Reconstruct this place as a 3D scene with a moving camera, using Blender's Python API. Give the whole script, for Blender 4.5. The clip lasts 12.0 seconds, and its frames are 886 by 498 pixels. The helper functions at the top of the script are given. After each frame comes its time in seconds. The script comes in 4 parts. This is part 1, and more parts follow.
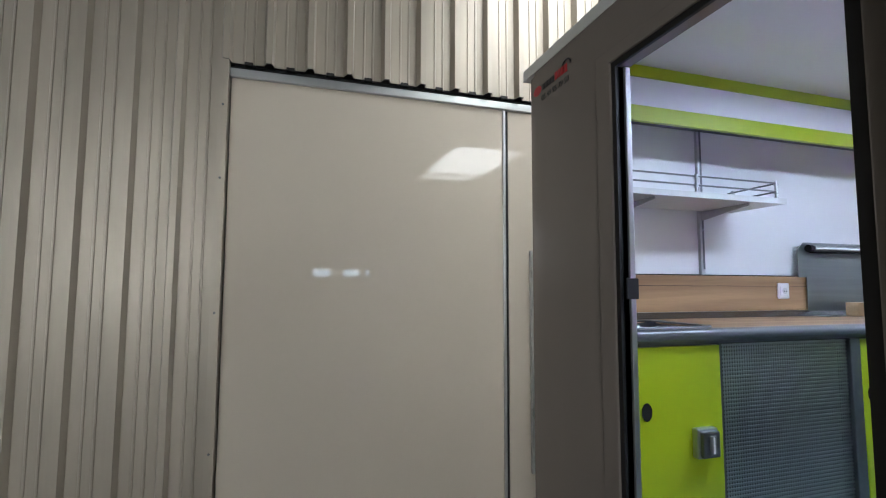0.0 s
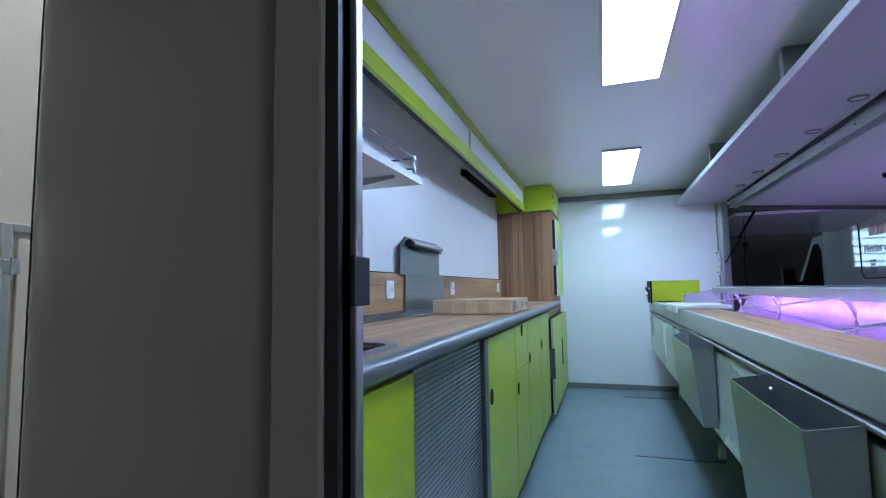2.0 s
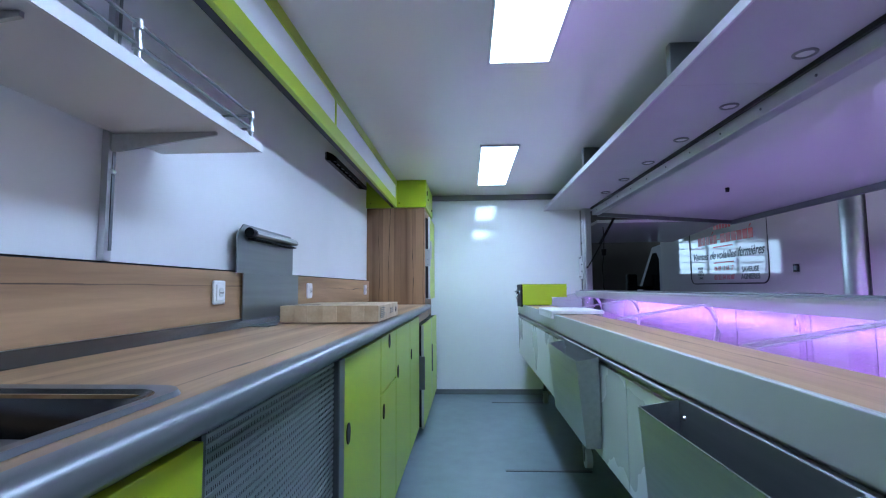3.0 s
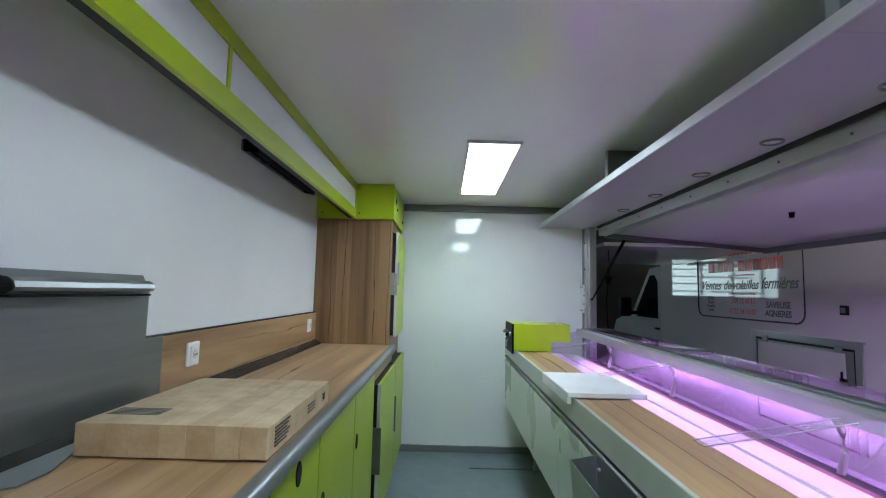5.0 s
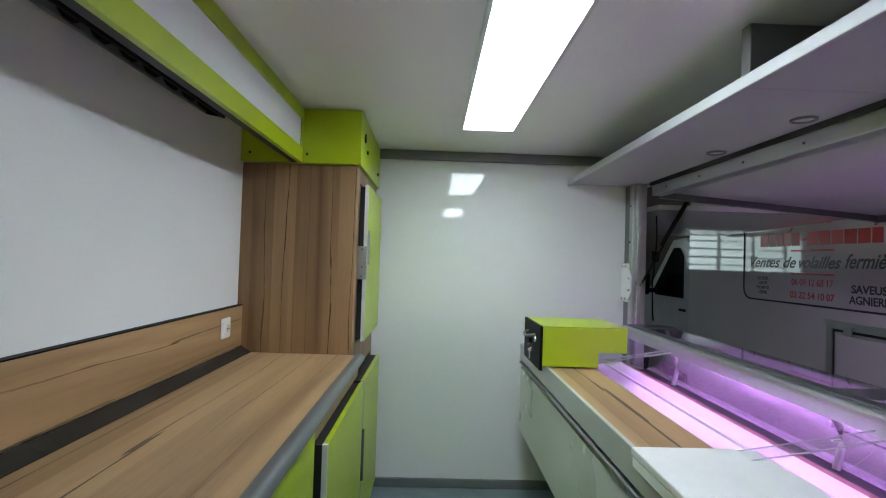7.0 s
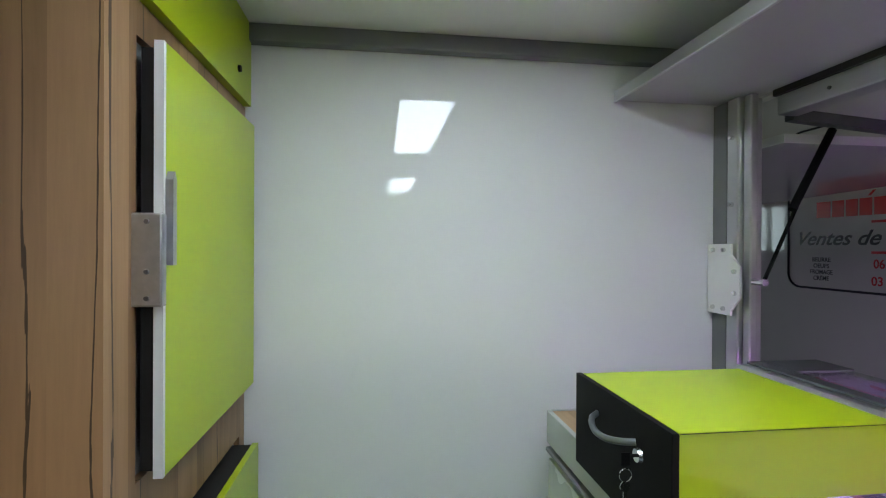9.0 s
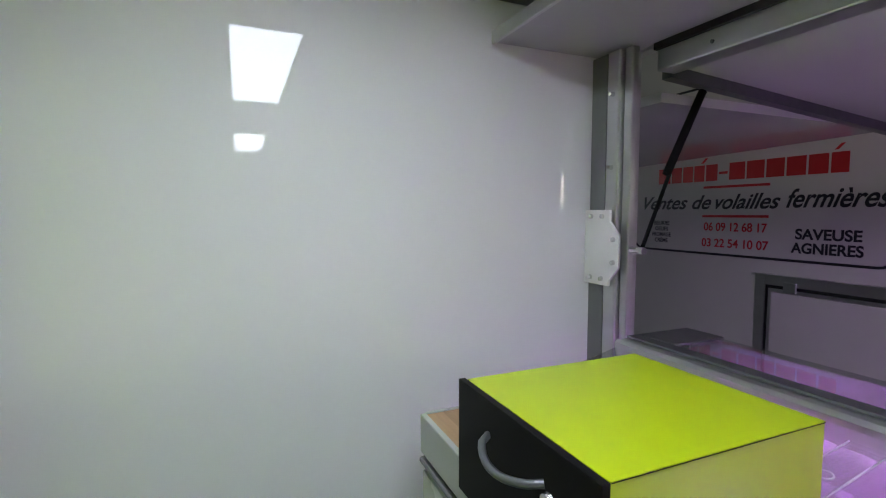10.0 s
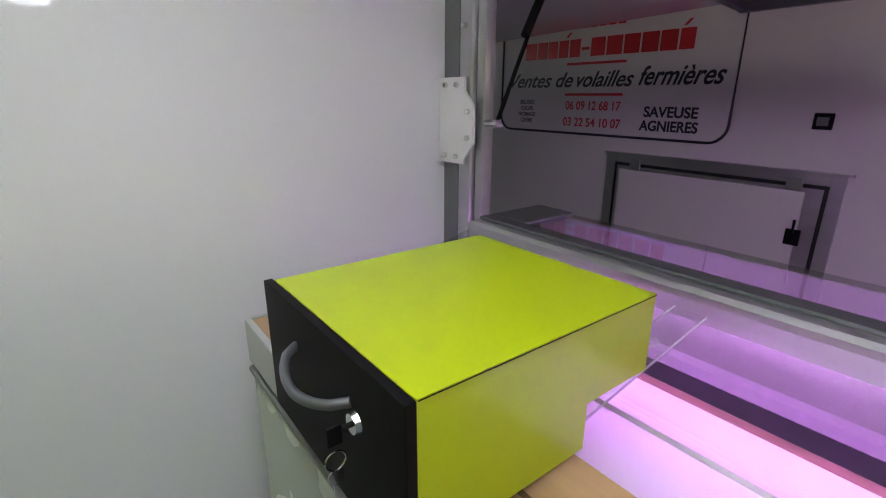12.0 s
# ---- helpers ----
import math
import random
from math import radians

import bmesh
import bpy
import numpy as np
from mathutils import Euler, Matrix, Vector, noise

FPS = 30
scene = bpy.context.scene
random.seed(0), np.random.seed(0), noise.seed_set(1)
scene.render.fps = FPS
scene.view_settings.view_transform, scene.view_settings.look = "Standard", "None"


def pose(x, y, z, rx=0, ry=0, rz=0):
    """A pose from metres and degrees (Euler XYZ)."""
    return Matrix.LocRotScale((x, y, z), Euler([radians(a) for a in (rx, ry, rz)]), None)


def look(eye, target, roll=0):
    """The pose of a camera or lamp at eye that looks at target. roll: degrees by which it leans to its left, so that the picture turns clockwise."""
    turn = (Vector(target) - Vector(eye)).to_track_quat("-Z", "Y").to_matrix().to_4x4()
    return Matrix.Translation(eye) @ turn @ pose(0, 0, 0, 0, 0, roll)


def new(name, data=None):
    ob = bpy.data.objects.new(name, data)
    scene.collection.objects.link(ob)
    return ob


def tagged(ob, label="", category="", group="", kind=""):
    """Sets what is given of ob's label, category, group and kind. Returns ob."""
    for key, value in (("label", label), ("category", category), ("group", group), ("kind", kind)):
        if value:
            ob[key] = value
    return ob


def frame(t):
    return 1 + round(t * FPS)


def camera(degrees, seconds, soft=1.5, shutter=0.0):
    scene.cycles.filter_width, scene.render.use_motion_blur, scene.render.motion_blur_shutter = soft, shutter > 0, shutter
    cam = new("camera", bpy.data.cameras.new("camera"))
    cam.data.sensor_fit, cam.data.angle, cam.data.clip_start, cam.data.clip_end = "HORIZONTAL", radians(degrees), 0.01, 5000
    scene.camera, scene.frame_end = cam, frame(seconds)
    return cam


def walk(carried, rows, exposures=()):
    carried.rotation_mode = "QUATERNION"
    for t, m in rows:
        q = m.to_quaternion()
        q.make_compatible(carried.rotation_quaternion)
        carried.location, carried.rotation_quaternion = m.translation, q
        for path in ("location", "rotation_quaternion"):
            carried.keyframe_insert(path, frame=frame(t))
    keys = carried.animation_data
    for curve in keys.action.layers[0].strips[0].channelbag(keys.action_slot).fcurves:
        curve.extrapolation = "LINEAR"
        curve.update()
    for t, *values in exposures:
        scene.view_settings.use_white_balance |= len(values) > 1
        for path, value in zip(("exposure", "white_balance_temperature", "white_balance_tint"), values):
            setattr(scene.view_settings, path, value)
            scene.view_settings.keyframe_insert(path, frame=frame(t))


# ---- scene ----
cam = camera(85.5, 12.0, soft=1.15)
PATH = [
    (0, (-0.321, -0.047, 1.504), (0.269, 1.857, 1.663), 0.2),
    (0.5, (-0.324, 0.346, 1.493), (0.718, 2.045, 1.658), -0.4),
    (1, (-0.275, 0.677, 1.487), (1.185, 2.034, 1.655), -0.7),
    (1.5, (-0.102, 0.855, 1.487), (1.629, 1.844, 1.647), -1.2),
    (2, (0.132, 0.937, 1.489), (2.023, 1.565, 1.655), -1.0),
    (2.5, (0.336, 0.997, 1.502), (2.305, 1.299, 1.685), -0.4),
    (3, (0.531, 1.001, 1.501), (2.522, 1.105, 1.663), -0.4),
    (3.2, (0.64, 0.987, 1.5), (2.633, 1.04, 1.664), -0.5),
    (4.8, (1.406, 0.978, 1.695), (3.396, 0.984, 1.893), 1.3),
    (5, (1.463, 1.002, 1.73), (3.455, 1.015, 1.909), 1.4),
    (5.5, (1.626, 0.994, 1.762), (3.622, 1.029, 1.886), 1.9),
    (6, (1.916, 0.995, 1.779), (3.914, 1.013, 1.87), 1.5),
    (6.5, (2.257, 1.005, 1.789), (4.256, 1.022, 1.845), 1.7),
    (7, (2.604, 1.031, 1.804), (4.603, 0.989, 1.851), 1.8),
    (7.2, (2.768, 1.028, 1.83), (4.767, 0.969, 1.871), 1.7),
    (8.8, (3.959, 0.999, 1.812), (5.949, 0.8, 1.825), 0.6),
    (9, (4.05, 0.977, 1.804), (6.033, 0.723, 1.797), 0.3),
    (9.5, (4.237, 0.938, 1.806), (6.172, 0.437, 1.731), 0.6),
    (10, (4.336, 0.888, 1.813), (6.171, 0.105, 1.661), -0.1),
    (10.5, (4.38, 0.82, 1.81), (6.094, -0.174, 1.532), -0.3),
    (11, (4.422, 0.756, 1.791), (6.032, -0.351, 1.362), -0.1),
    (11.5, (4.432, 0.729, 1.776), (5.977, -0.422, 1.238), 0.2),
    (12, (4.43, 0.725, 1.769), (5.941, -0.435, 1.163), 0.2),
]
EXPOSURES = [(0.0, 0.65, 5500, 7), (0.5, 0.5, 5400, 7), (1.0, 0.35, 5250, 5), (1.5, 0.28, 4800, 0), (2.1, 0.52, 4780, 3), (3.2, 0.5, 4880, 5), (5.0, 0.2, 6000, -4), (7.0, 0.08, 6450, -2), (9.0, 0.06, 6400, 2), (12.0, 0.03, 6900, 13)]
walk(cam, [(t, look(eye, target, roll)) for t, eye, target, roll in PATH], EXPOSURES)

# ---- world ----
world = bpy.data.worlds.new("world")
scene.world = world
world.use_nodes = True
sky = world.node_tree.nodes.new("ShaderNodeTexSky")
sky.sky_type, sky.sun_disc, sky.sun_elevation, sky.sun_rotation = "NISHITA", False, radians(35), radians(120)
world.node_tree.links.new(sky.outputs[0], world.node_tree.nodes["Background"].inputs[0])
world.node_tree.nodes["Background"].inputs[1].default_value = 0.08

LED_POWER, PINK_POWER, SKYLIGHT_POWER, DAY_POWER = 18.0, 44.0, 6.8, 5.0


# ---- materials ----
def mat(name, colour, rough=0.5, metal=0.0, var=0.06, scale=6.0, bump=0.0, bump_scale=200.0, stretch=(1, 1, 1), coat=0.0, spec=0.5):
    m = bpy.data.materials.new(name)
    m.use_nodes = True
    nt = m.node_tree
    b = nt.nodes["Principled BSDF"]
    b.inputs["Metallic"].default_value = metal
    b.inputs["Coat Weight"].default_value = coat
    b.inputs["Coat Roughness"].default_value = 0.04
    b.inputs["Specular IOR Level"].default_value = spec
    tc = nt.nodes.new("ShaderNodeTexCoord")
    mp = nt.nodes.new("ShaderNodeMapping")
    mp.inputs["Scale"].default_value = stretch
    nt.links.new(tc.outputs["Object"], mp.inputs[0])
    n = nt.nodes.new("ShaderNodeTexNoise")
    n.inputs["Scale"].default_value, n.inputs["Detail"].default_value = scale, 6
    nt.links.new(mp.outputs[0], n.inputs["Vector"])
    r = nt.nodes.new("ShaderNodeValToRGB")
    r.color_ramp.elements[0].position, r.color_ramp.elements[1].position = 0.3, 0.7
    for e, f in zip(r.color_ramp.elements, (1 - var, 1 + var)):
        e.color = (*[min(1, c * f) for c in colour], 1)
    nt.links.new(n.outputs[0], r.inputs[0])
    nt.links.new(r.outputs[0], b.inputs["Base Color"])
    rr = nt.nodes.new("ShaderNodeMapRange")
    rr.inputs[3].default_value, rr.inputs[4].default_value = max(0.02, rough * 0.85), min(1, rough * 1.15)
    n2 = nt.nodes.new("ShaderNodeTexNoise")
    n2.inputs["Scale"].default_value, n2.inputs["Detail"].default_value = 2.3, 4
    nt.links.new(tc.outputs["Object"], n2.inputs["Vector"])
    nt.links.new(n2.outputs[0], rr.inputs[0])
    nt.links.new(rr.outputs[0], b.inputs["Roughness"])
    if bump:
        n3 = nt.nodes.new("ShaderNodeTexNoise")
        n3.inputs["Scale"].default_value, n3.inputs["Detail"].default_value = bump_scale, 3
        nt.links.new(mp.outputs[0], n3.inputs["Vector"])
        bp = nt.nodes.new("ShaderNodeBump")
        bp.inputs["Strength"].default_value, bp.inputs["Distance"].default_value = bump, 0.004
        nt.links.new(n3.outputs[0], bp.inputs["Height"])
        nt.links.new(bp.outputs[0], b.inputs["Normal"])
    return m


def wood(name, axis, base, dark, plank=0.12, rough=0.45, crack_amount=1.0):
    """Plank decor: boards running along axis, each with its own tone, fine grain and dark cracks."""
    m = bpy.data.materials.new(name)
    m.use_nodes = True
    nt = m.node_tree
    L, N = nt.links.new, nt.nodes.new
    b = nt.nodes["Principled BSDF"]
    tc = N("ShaderNodeTexCoord")
    mp = N("ShaderNodeMapping")
    s = [1.0, 1.0, 1.0]
    s[axis] = 0.07
    mp.inputs["Scale"].default_value = s
    L(tc.outputs["Object"], mp.inputs[0])
    n1 = N("ShaderNodeTexNoise")
    n1.inputs["Scale"].default_value, n1.inputs["Detail"].default_value, n1.inputs["Distortion"].default_value = 8, 6, 0.8
    L(mp.outputs[0], n1.inputs["Vector"])
    n2 = N("ShaderNodeTexNoise")
    n2.inputs["Scale"].default_value, n2.inputs["Detail"].default_value = 130, 4
    L(mp.outputs[0], n2.inputs["Vector"])
    sep = N("ShaderNodeSeparateXYZ")
    L(tc.outputs["Object"], sep.inputs[0])
    add = N("ShaderNodeMath")
    add.operation = "ADD"
    others = [i for i in range(3) if i != axis]
    L(sep.outputs[others[0]], add.inputs[0])
    L(sep.outputs[others[1]], add.inputs[1])
    div = N("ShaderNodeMath")
    div.operation = "DIVIDE"
    div.inputs[1].default_value = plank
    L(add.outputs[0], div.inputs[0])
    fl = N("ShaderNodeMath")
    fl.operation = "FLOOR"
    L(div.outputs[0], fl.inputs[0])
    wn = N("ShaderNodeTexWhiteNoise")
    wn.noise_dimensions = "1D"
    L(fl.outputs[0], wn.inputs["W"])
    ramp = N("ShaderNodeValToRGB")
    ramp.color_ramp.elements[0].position, ramp.color_ramp.elements[1].position = 0.30, 0.66
    ramp.color_ramp.elements[0].color, ramp.color_ramp.elements[1].color = (*dark, 1), (*base, 1)
    mixv = N("ShaderNodeMath")
    mixv.operation = "MULTIPLY_ADD"
    mixv.inputs[1].default_value = 0.30
    L(wn.outputs["Value"], mixv.inputs[0])
    sub = N("ShaderNodeMath")
    sub.operation = "SUBTRACT"
    sub.inputs[1].default_value = 0.08
    L(n1.outputs[0], sub.inputs[0])
    L(sub.outputs[0], mixv.inputs[2])
    L(mixv.outputs[0], ramp.inputs[0])
    fr = N("ShaderNodeMath")
    fr.operation = "FRACT"
    L(div.outputs[0], fr.inputs[0])
    wob = N("ShaderNodeMath")
    wob.operation = "MULTIPLY_ADD"
    wob.inputs[1].default_value = 0.9
    L(n1.outputs[0], wob.inputs[0])
    L(fr.outputs[0], wob.inputs[2])
    cmp = N("ShaderNodeMath")
    cmp.operation = "COMPARE"
    cmp.inputs[1].default_value, cmp.inputs[2].default_value = 0.85, 0.016
    L(wob.outputs[0], cmp.inputs[0])
    crack = N("ShaderNodeMath")
    crack.operation = "MULTIPLY"
    L(cmp.outputs[0], crack.inputs[0])
    gate = N("ShaderNodeMapRange")
    gate.inputs[1].default_value, gate.inputs[2].default_value = 0.38, 0.52
    n4 = N("ShaderNodeTexNoise")
    n4.inputs["Scale"].default_value = 5
    L(mp.outputs[0], n4.inputs["Vector"])
    L(n4.outputs[0], gate.inputs[0])
    gate.inputs[4].default_value = crack_amount
    L(gate.outputs[0], crack.inputs[1])
    mx = N("ShaderNodeMix")
    mx.data_type = "RGBA"
    L(crack.outputs[0], mx.inputs[0])
    L(ramp.outputs[0], mx.inputs[6])
    mx.inputs[7].default_value = (*[c * 0.35 for c in dark], 1)
    gm = N("ShaderNodeMix")
    gm.data_type, gm.blend_type = "RGBA", "MULTIPLY"
    gm.inputs[0].default_value = 0.22
    L(mx.outputs[2], gm.inputs[6])
    L(n2.outputs[0], gm.inputs[7])
    L(gm.outputs[2], b.inputs["Base Color"])
    b.inputs["Roughness"].default_value = rough
    bp = N("ShaderNodeBump")
    bp.inputs["Strength"].default_value, bp.inputs["Distance"].default_value = 0.15, 0.002
    L(n2.outputs[0], bp.inputs["Height"])
    L(bp.outputs[0], b.inputs["Normal"])
    return m


def glow(name, colour, power):
    m = bpy.data.materials.new(name)
    m.use_nodes = True
    b = m.node_tree.nodes["Principled BSDF"]
    b.inputs["Base Color"].default_value = (0.8, 0.8, 0.8, 1)
    b.inputs["Emission Color"].default_value = (*colour, 1)
    b.inputs["Emission Strength"].default_value = power
    return m


def clear(name, tint=(1, 1, 1), frost=0.0, sheen=0.02):
    """Thin glass or acrylic: sharp reflection over clear transmission; frost mixes in a milky film."""
    m = bpy.data.materials.new(name)
    m.use_nodes = True
    nt = m.node_tree
    L, N = nt.links.new, nt.nodes.new
    out = nt.nodes["Material Output"]
    b = nt.nodes["Principled BSDF"]
    b.inputs["Base Color"].default_value = (0.85, 0.85, 0.86, 1)
    b.inputs["Roughness"].default_value = 0.15
    tr, gl, fr, mx = N("ShaderNodeBsdfTransparent"), N("ShaderNodeBsdfGlossy"), N("ShaderNodeLayerWeight"), N("ShaderNodeMixShader")
    tr.inputs[0].default_value = (*tint, 1)
    gl.inputs["Roughness"].default_value = sheen
    pw, ma = N("ShaderNodeMath"), N("ShaderNodeMath")
    pw.operation, ma.operation = "POWER", "MULTIPLY_ADD"
    pw.inputs[1].default_value, ma.inputs[1].default_value, ma.inputs[2].default_value = 5.0, 0.75, 0.035
    L(fr.outputs["Facing"], pw.inputs[0])
    L(pw.outputs[0], ma.inputs[0])
    L(ma.outputs[0], mx.inputs[0])
    L(tr.outputs[0], mx.inputs[1])
    L(gl.outputs[0], mx.inputs[2])
    m2 = N("ShaderNodeMixShader")
    m2.inputs[0].default_value = frost
    L(mx.outputs[0], m2.inputs[1])
    L(b.outputs[0], m2.inputs[2])
    L(m2.outputs[0], out.inputs[0])
    return m


GLOSS_WHITE = mat("gloss_white_panel", (0.78, 0.80, 0.79), 0.03, var=0.02, scale=1.5, bump=0.015, bump_scale=3)
CEIL_WHITE = mat("ceiling_gelcoat", (0.80, 0.81, 0.79), 0.12, var=0.02, scale=1.2, bump=0.05, bump_scale=2.2)
MATT_WHITE = mat("satin_white_wall", (0.76, 0.77, 0.78), 0.38, var=0.03, scale=2)
LIME = mat("lime_laminate", (0.41, 0.53, 0.008), 0.32, var=0.03, scale=3, bump=0.03, bump_scale=300)
LIME_EDGE = mat("pale_edge_band", (0.62, 0.64, 0.62), 0.4)
BLACK = mat("black_plastic", (0.005, 0.005, 0.0055), 0.55, spec=0.12)
RUBBER = mat("black_rubber", (0.01, 0.01, 0.01), 0.6)
# near-black colour that stands for the shade inside holes
HOLE_SHADE = mat("hole_shade", (0.003, 0.003, 0.003), 0.9)
ALU = mat("aluminium_profile", (0.56, 0.57, 0.57), 0.34, 0.9, var=0.05, scale=20, stretch=(0.1, 1, 1), bump=0.03)
STEEL = mat("brushed_stainless", (0.47, 0.49, 0.49), 0.36, 0.95, var=0.07, scale=60, stretch=(0.03, 1, 1), bump=0.05, bump_scale=150)
DARK_STEEL = mat("dark_grey_steel", (0.17, 0.18, 0.19), 0.35, 0.7, var=0.06, scale=30)
GREY_TRIM = mat("grey_trim", (0.20, 0.21, 0.21), 0.45, 0.3)
BULLNOSE = mat("grey_bullnose", (0.15, 0.158, 0.165), 0.33, 0.35, var=0.04, scale=8, stretch=(0.2, 1, 1))
FLOOR = mat("blue_grey_vinyl", (0.17, 0.22, 0.235), 0.33, var=0.10, scale=9, bump=0.08, bump_scale=120)
WHITE_PLASTIC = mat("white_plastic", (0.80, 0.80, 0.80), 0.4)
POLY = mat("polyethylene_board", (0.82, 0.83, 0.82), 0.5, bump=0.05, bump_scale=90)
PALE_GREY = mat("pale_grey_laminate", (0.56, 0.61, 0.56), 0.28, var=0.03, scale=3)
SHELF_GREY = mat("satin_grey_board", (0.40, 0.40, 0.42), 0.3, var=0.03, scale=4)
FASCIA = mat("pale_fascia", (0.46, 0.49, 0.47), 0.35, 0.1, var=0.04, scale=5)
BEIGE = mat("gloss_polyester_skin", (0.60, 0.535, 0.445), 0.035, var=0.03, scale=1.0, bump=0.02, bump_scale=4)
TRAILER_SKIN = mat("trailer_skin", (0.235, 0.205, 0.18), 0.25, var=0.02, scale=4, stretch=(1, 1, 0.1), bump=0.02, bump_scale=8)
CLAD = mat("steel_cladding", (0.42, 0.375, 0.305), 0.42, 0.3, var=0.10, scale=5, stretch=(1, 1, 0.15), bump=0.05, bump_scale=40)
TRUCK = mat("truck_gelcoat", (0.68, 0.665, 0.645), 0.04, var=0.03, scale=1.5)
CONCRETE = mat("concrete_floor", (0.26, 0.25, 0.235), 0.6, var=0.2, scale=2.5, bump=0.2, bump_scale=60)
HALL_DARK = mat("hall_wall_paint", (0.10, 0.098, 0.095), 0.7, var=0.15, scale=1.5)
RED = mat("red_vinyl", (0.55, 0.025, 0.03), 0.35)
INK = mat("black_vinyl", (0.015, 0.016, 0.02), 0.35)
GREY_STEEL = mat("grey_sheet_steel", (0.27, 0.285, 0.285), 0.38, 0.85, var=0.06, scale=50, stretch=(0.04, 1, 1))
UPSTAND = mat("dark_joint_strip", (0.075, 0.07, 0.065), 0.22, 0.6)
CHROME = mat("chrome", (0.7, 0.7, 0.7), 0.12, 1.0)
CAB_PAINT = mat("white_vehicle_paint", (0.60, 0.61, 0.62), 0.15, coat=0.6)
CAB_GLASS = mat("dark_vehicle_glass", (0.008, 0.009, 0.01), 0.06)
WOOD_X = wood("oak_decor_lengthwise", 0, (0.50, 0.325, 0.165), (0.24, 0.135, 0.06), 0.12)
WOOD_Z = wood("oak_decor_upright", 2, (0.37, 0.225, 0.11), (0.165, 0.09, 0.04), 0.10)


def stave_wood():
    """Pale glued beech: every stave has its own tone, with long grain and soft mottling."""
    m = bpy.data.materials.new("beech_stave")
    m.use_nodes = True
    nt = m.node_tree
    L, N = nt.links.new, nt.nodes.new
    b = nt.nodes["Principled BSDF"]
    tc, mp, oi = N("ShaderNodeTexCoord"), N("ShaderNodeMapping"), N("ShaderNodeObjectInfo")
    mp.inputs["Scale"].default_value = (0.15, 1, 1)
    L(tc.outputs["Object"], mp.inputs[0])
    grain, mottle = N("ShaderNodeTexNoise"), N("ShaderNodeTexNoise")
    grain.inputs["Scale"].default_value, grain.inputs["Detail"].default_value = 90, 5
    mottle.inputs["Scale"].default_value, mottle.inputs["Detail"].default_value = 14, 3
    L(mp.outputs[0], grain.inputs["Vector"])
    L(tc.outputs["Object"], mottle.inputs["Vector"])
    tone = N("ShaderNodeMath")
    tone.operation = "MULTIPLY_ADD"
    tone.inputs[1].default_value = 0.22
    L(oi.outputs["Random"], tone.inputs[0])
    L(mottle.outputs[0], tone.inputs[2])
    ramp = N("ShaderNodeValToRGB")
    ramp.color_ramp.elements[0].position, ramp.color_ramp.elements[1].position = 0.38, 0.88
    ramp.color_ramp.elements[0].color, ramp.color_ramp.elements[1].color = (0.70, 0.555, 0.35, 1), (0.46, 0.315, 0.165, 1)
    L(tone.outputs[0], ramp.inputs[0])
    mx = N("ShaderNodeMix")
    mx.data_type, mx.blend_type = "RGBA", "MULTIPLY"
    mx.inputs[0].default_value = 0.25
    L(ramp.outputs[0], mx.inputs[6])
    L(grain.outputs[0], mx.inputs[7])
    L(mx.outputs[2], b.inputs["Base Color"])
    b.inputs["Roughness"].default_value = 0.5
    return m


STAVE = stave_wood()
LED_GLOW = glow("led_panel_light", (0.86, 0.91, 1.04), LED_POWER)
PINK_GLOW = glow("pink_led_strip", (0.70, 0.25, 1.0), PINK_POWER)
SKY_GLOW = glow("translucent_rooflight", (1.0, 0.93, 0.82), SKYLIGHT_POWER)
# glow for an unseen band added to brighten cladding and trailer rear
FILL_GLOW = glow("hall_fill_glow", (1.0, 0.92, 0.80), 16.0)
DAY_GLOW = glow("daylight_pane", (0.80, 0.93, 1.0), DAY_POWER)
GLASS = clear("clear_glass", (0.82, 0.84, 0.83))
# clear pane; added film and blurred sheen stand for the lilac light haze
HAZE_GLASS = clear("case_front_glass", (0.93, 0.93, 0.95), 0.10, 0.38)
EDGE_GLASS = clear("polished_acrylic_edge", (0.9, 0.9, 0.92), 0.5)
ACRYL = clear("clear_acrylic", (0.96, 0.96, 0.97), 0.03)


# ---- mesh helpers ----
def box(bm, x0, x1, y0, y1, z0, z1, bevel=0.0):
    """One box, its edges optionally rounded, added to bm."""
    g = bmesh.ops.create_cube(bm, size=1, matrix=Matrix.LocRotScale(((x0 + x1) / 2, (y0 + y1) / 2, (z0 + z1) / 2), None, (x1 - x0, y1 - y0, z1 - z0)))
    if bevel:
        es = {e for v in g["verts"] for e in v.link_edges}
        bmesh.ops.bevel(bm, geom=list(es), offset=bevel, segments=2, affect="EDGES", profile=0.5)
    return bm


def cyl(bm, a, b, r, r2=None, seg=16):
    """A cylinder or cone from a to b."""
    a, b = Vector(a), Vector(b)
    m = Matrix.Translation((a + b) / 2) @ (b - a).to_track_quat("Z", "Y").to_matrix().to_4x4()
    bmesh.ops.create_cone(bm, cap_ends=True, segments=seg, radius1=r, radius2=r if r2 is None else r2, depth=(b - a).length, matrix=m)
    return bm


def prism(bm, outline, axis, lo, hi):
    """A closed outline of 2D points, pushed along axis (0 x, 1 y, 2 z) from lo to hi."""
    def at(p, h):
        c = list(p)
        c.insert(axis, h)
        return Vector(c)
    a = [bm.verts.new(at(p, lo)) for p in outline]
    b = [bm.verts.new(at(p, hi)) for p in outline]
    n = len(a)
    bm.faces.new(a)
    bm.faces.new(list(reversed(b)))
    for i in range(n):
        bm.faces.new((a[i], b[i], b[(i + 1) % n], a[(i + 1) % n]))
    bmesh.ops.recalc_face_normals(bm, faces=bm.faces)
    return bm


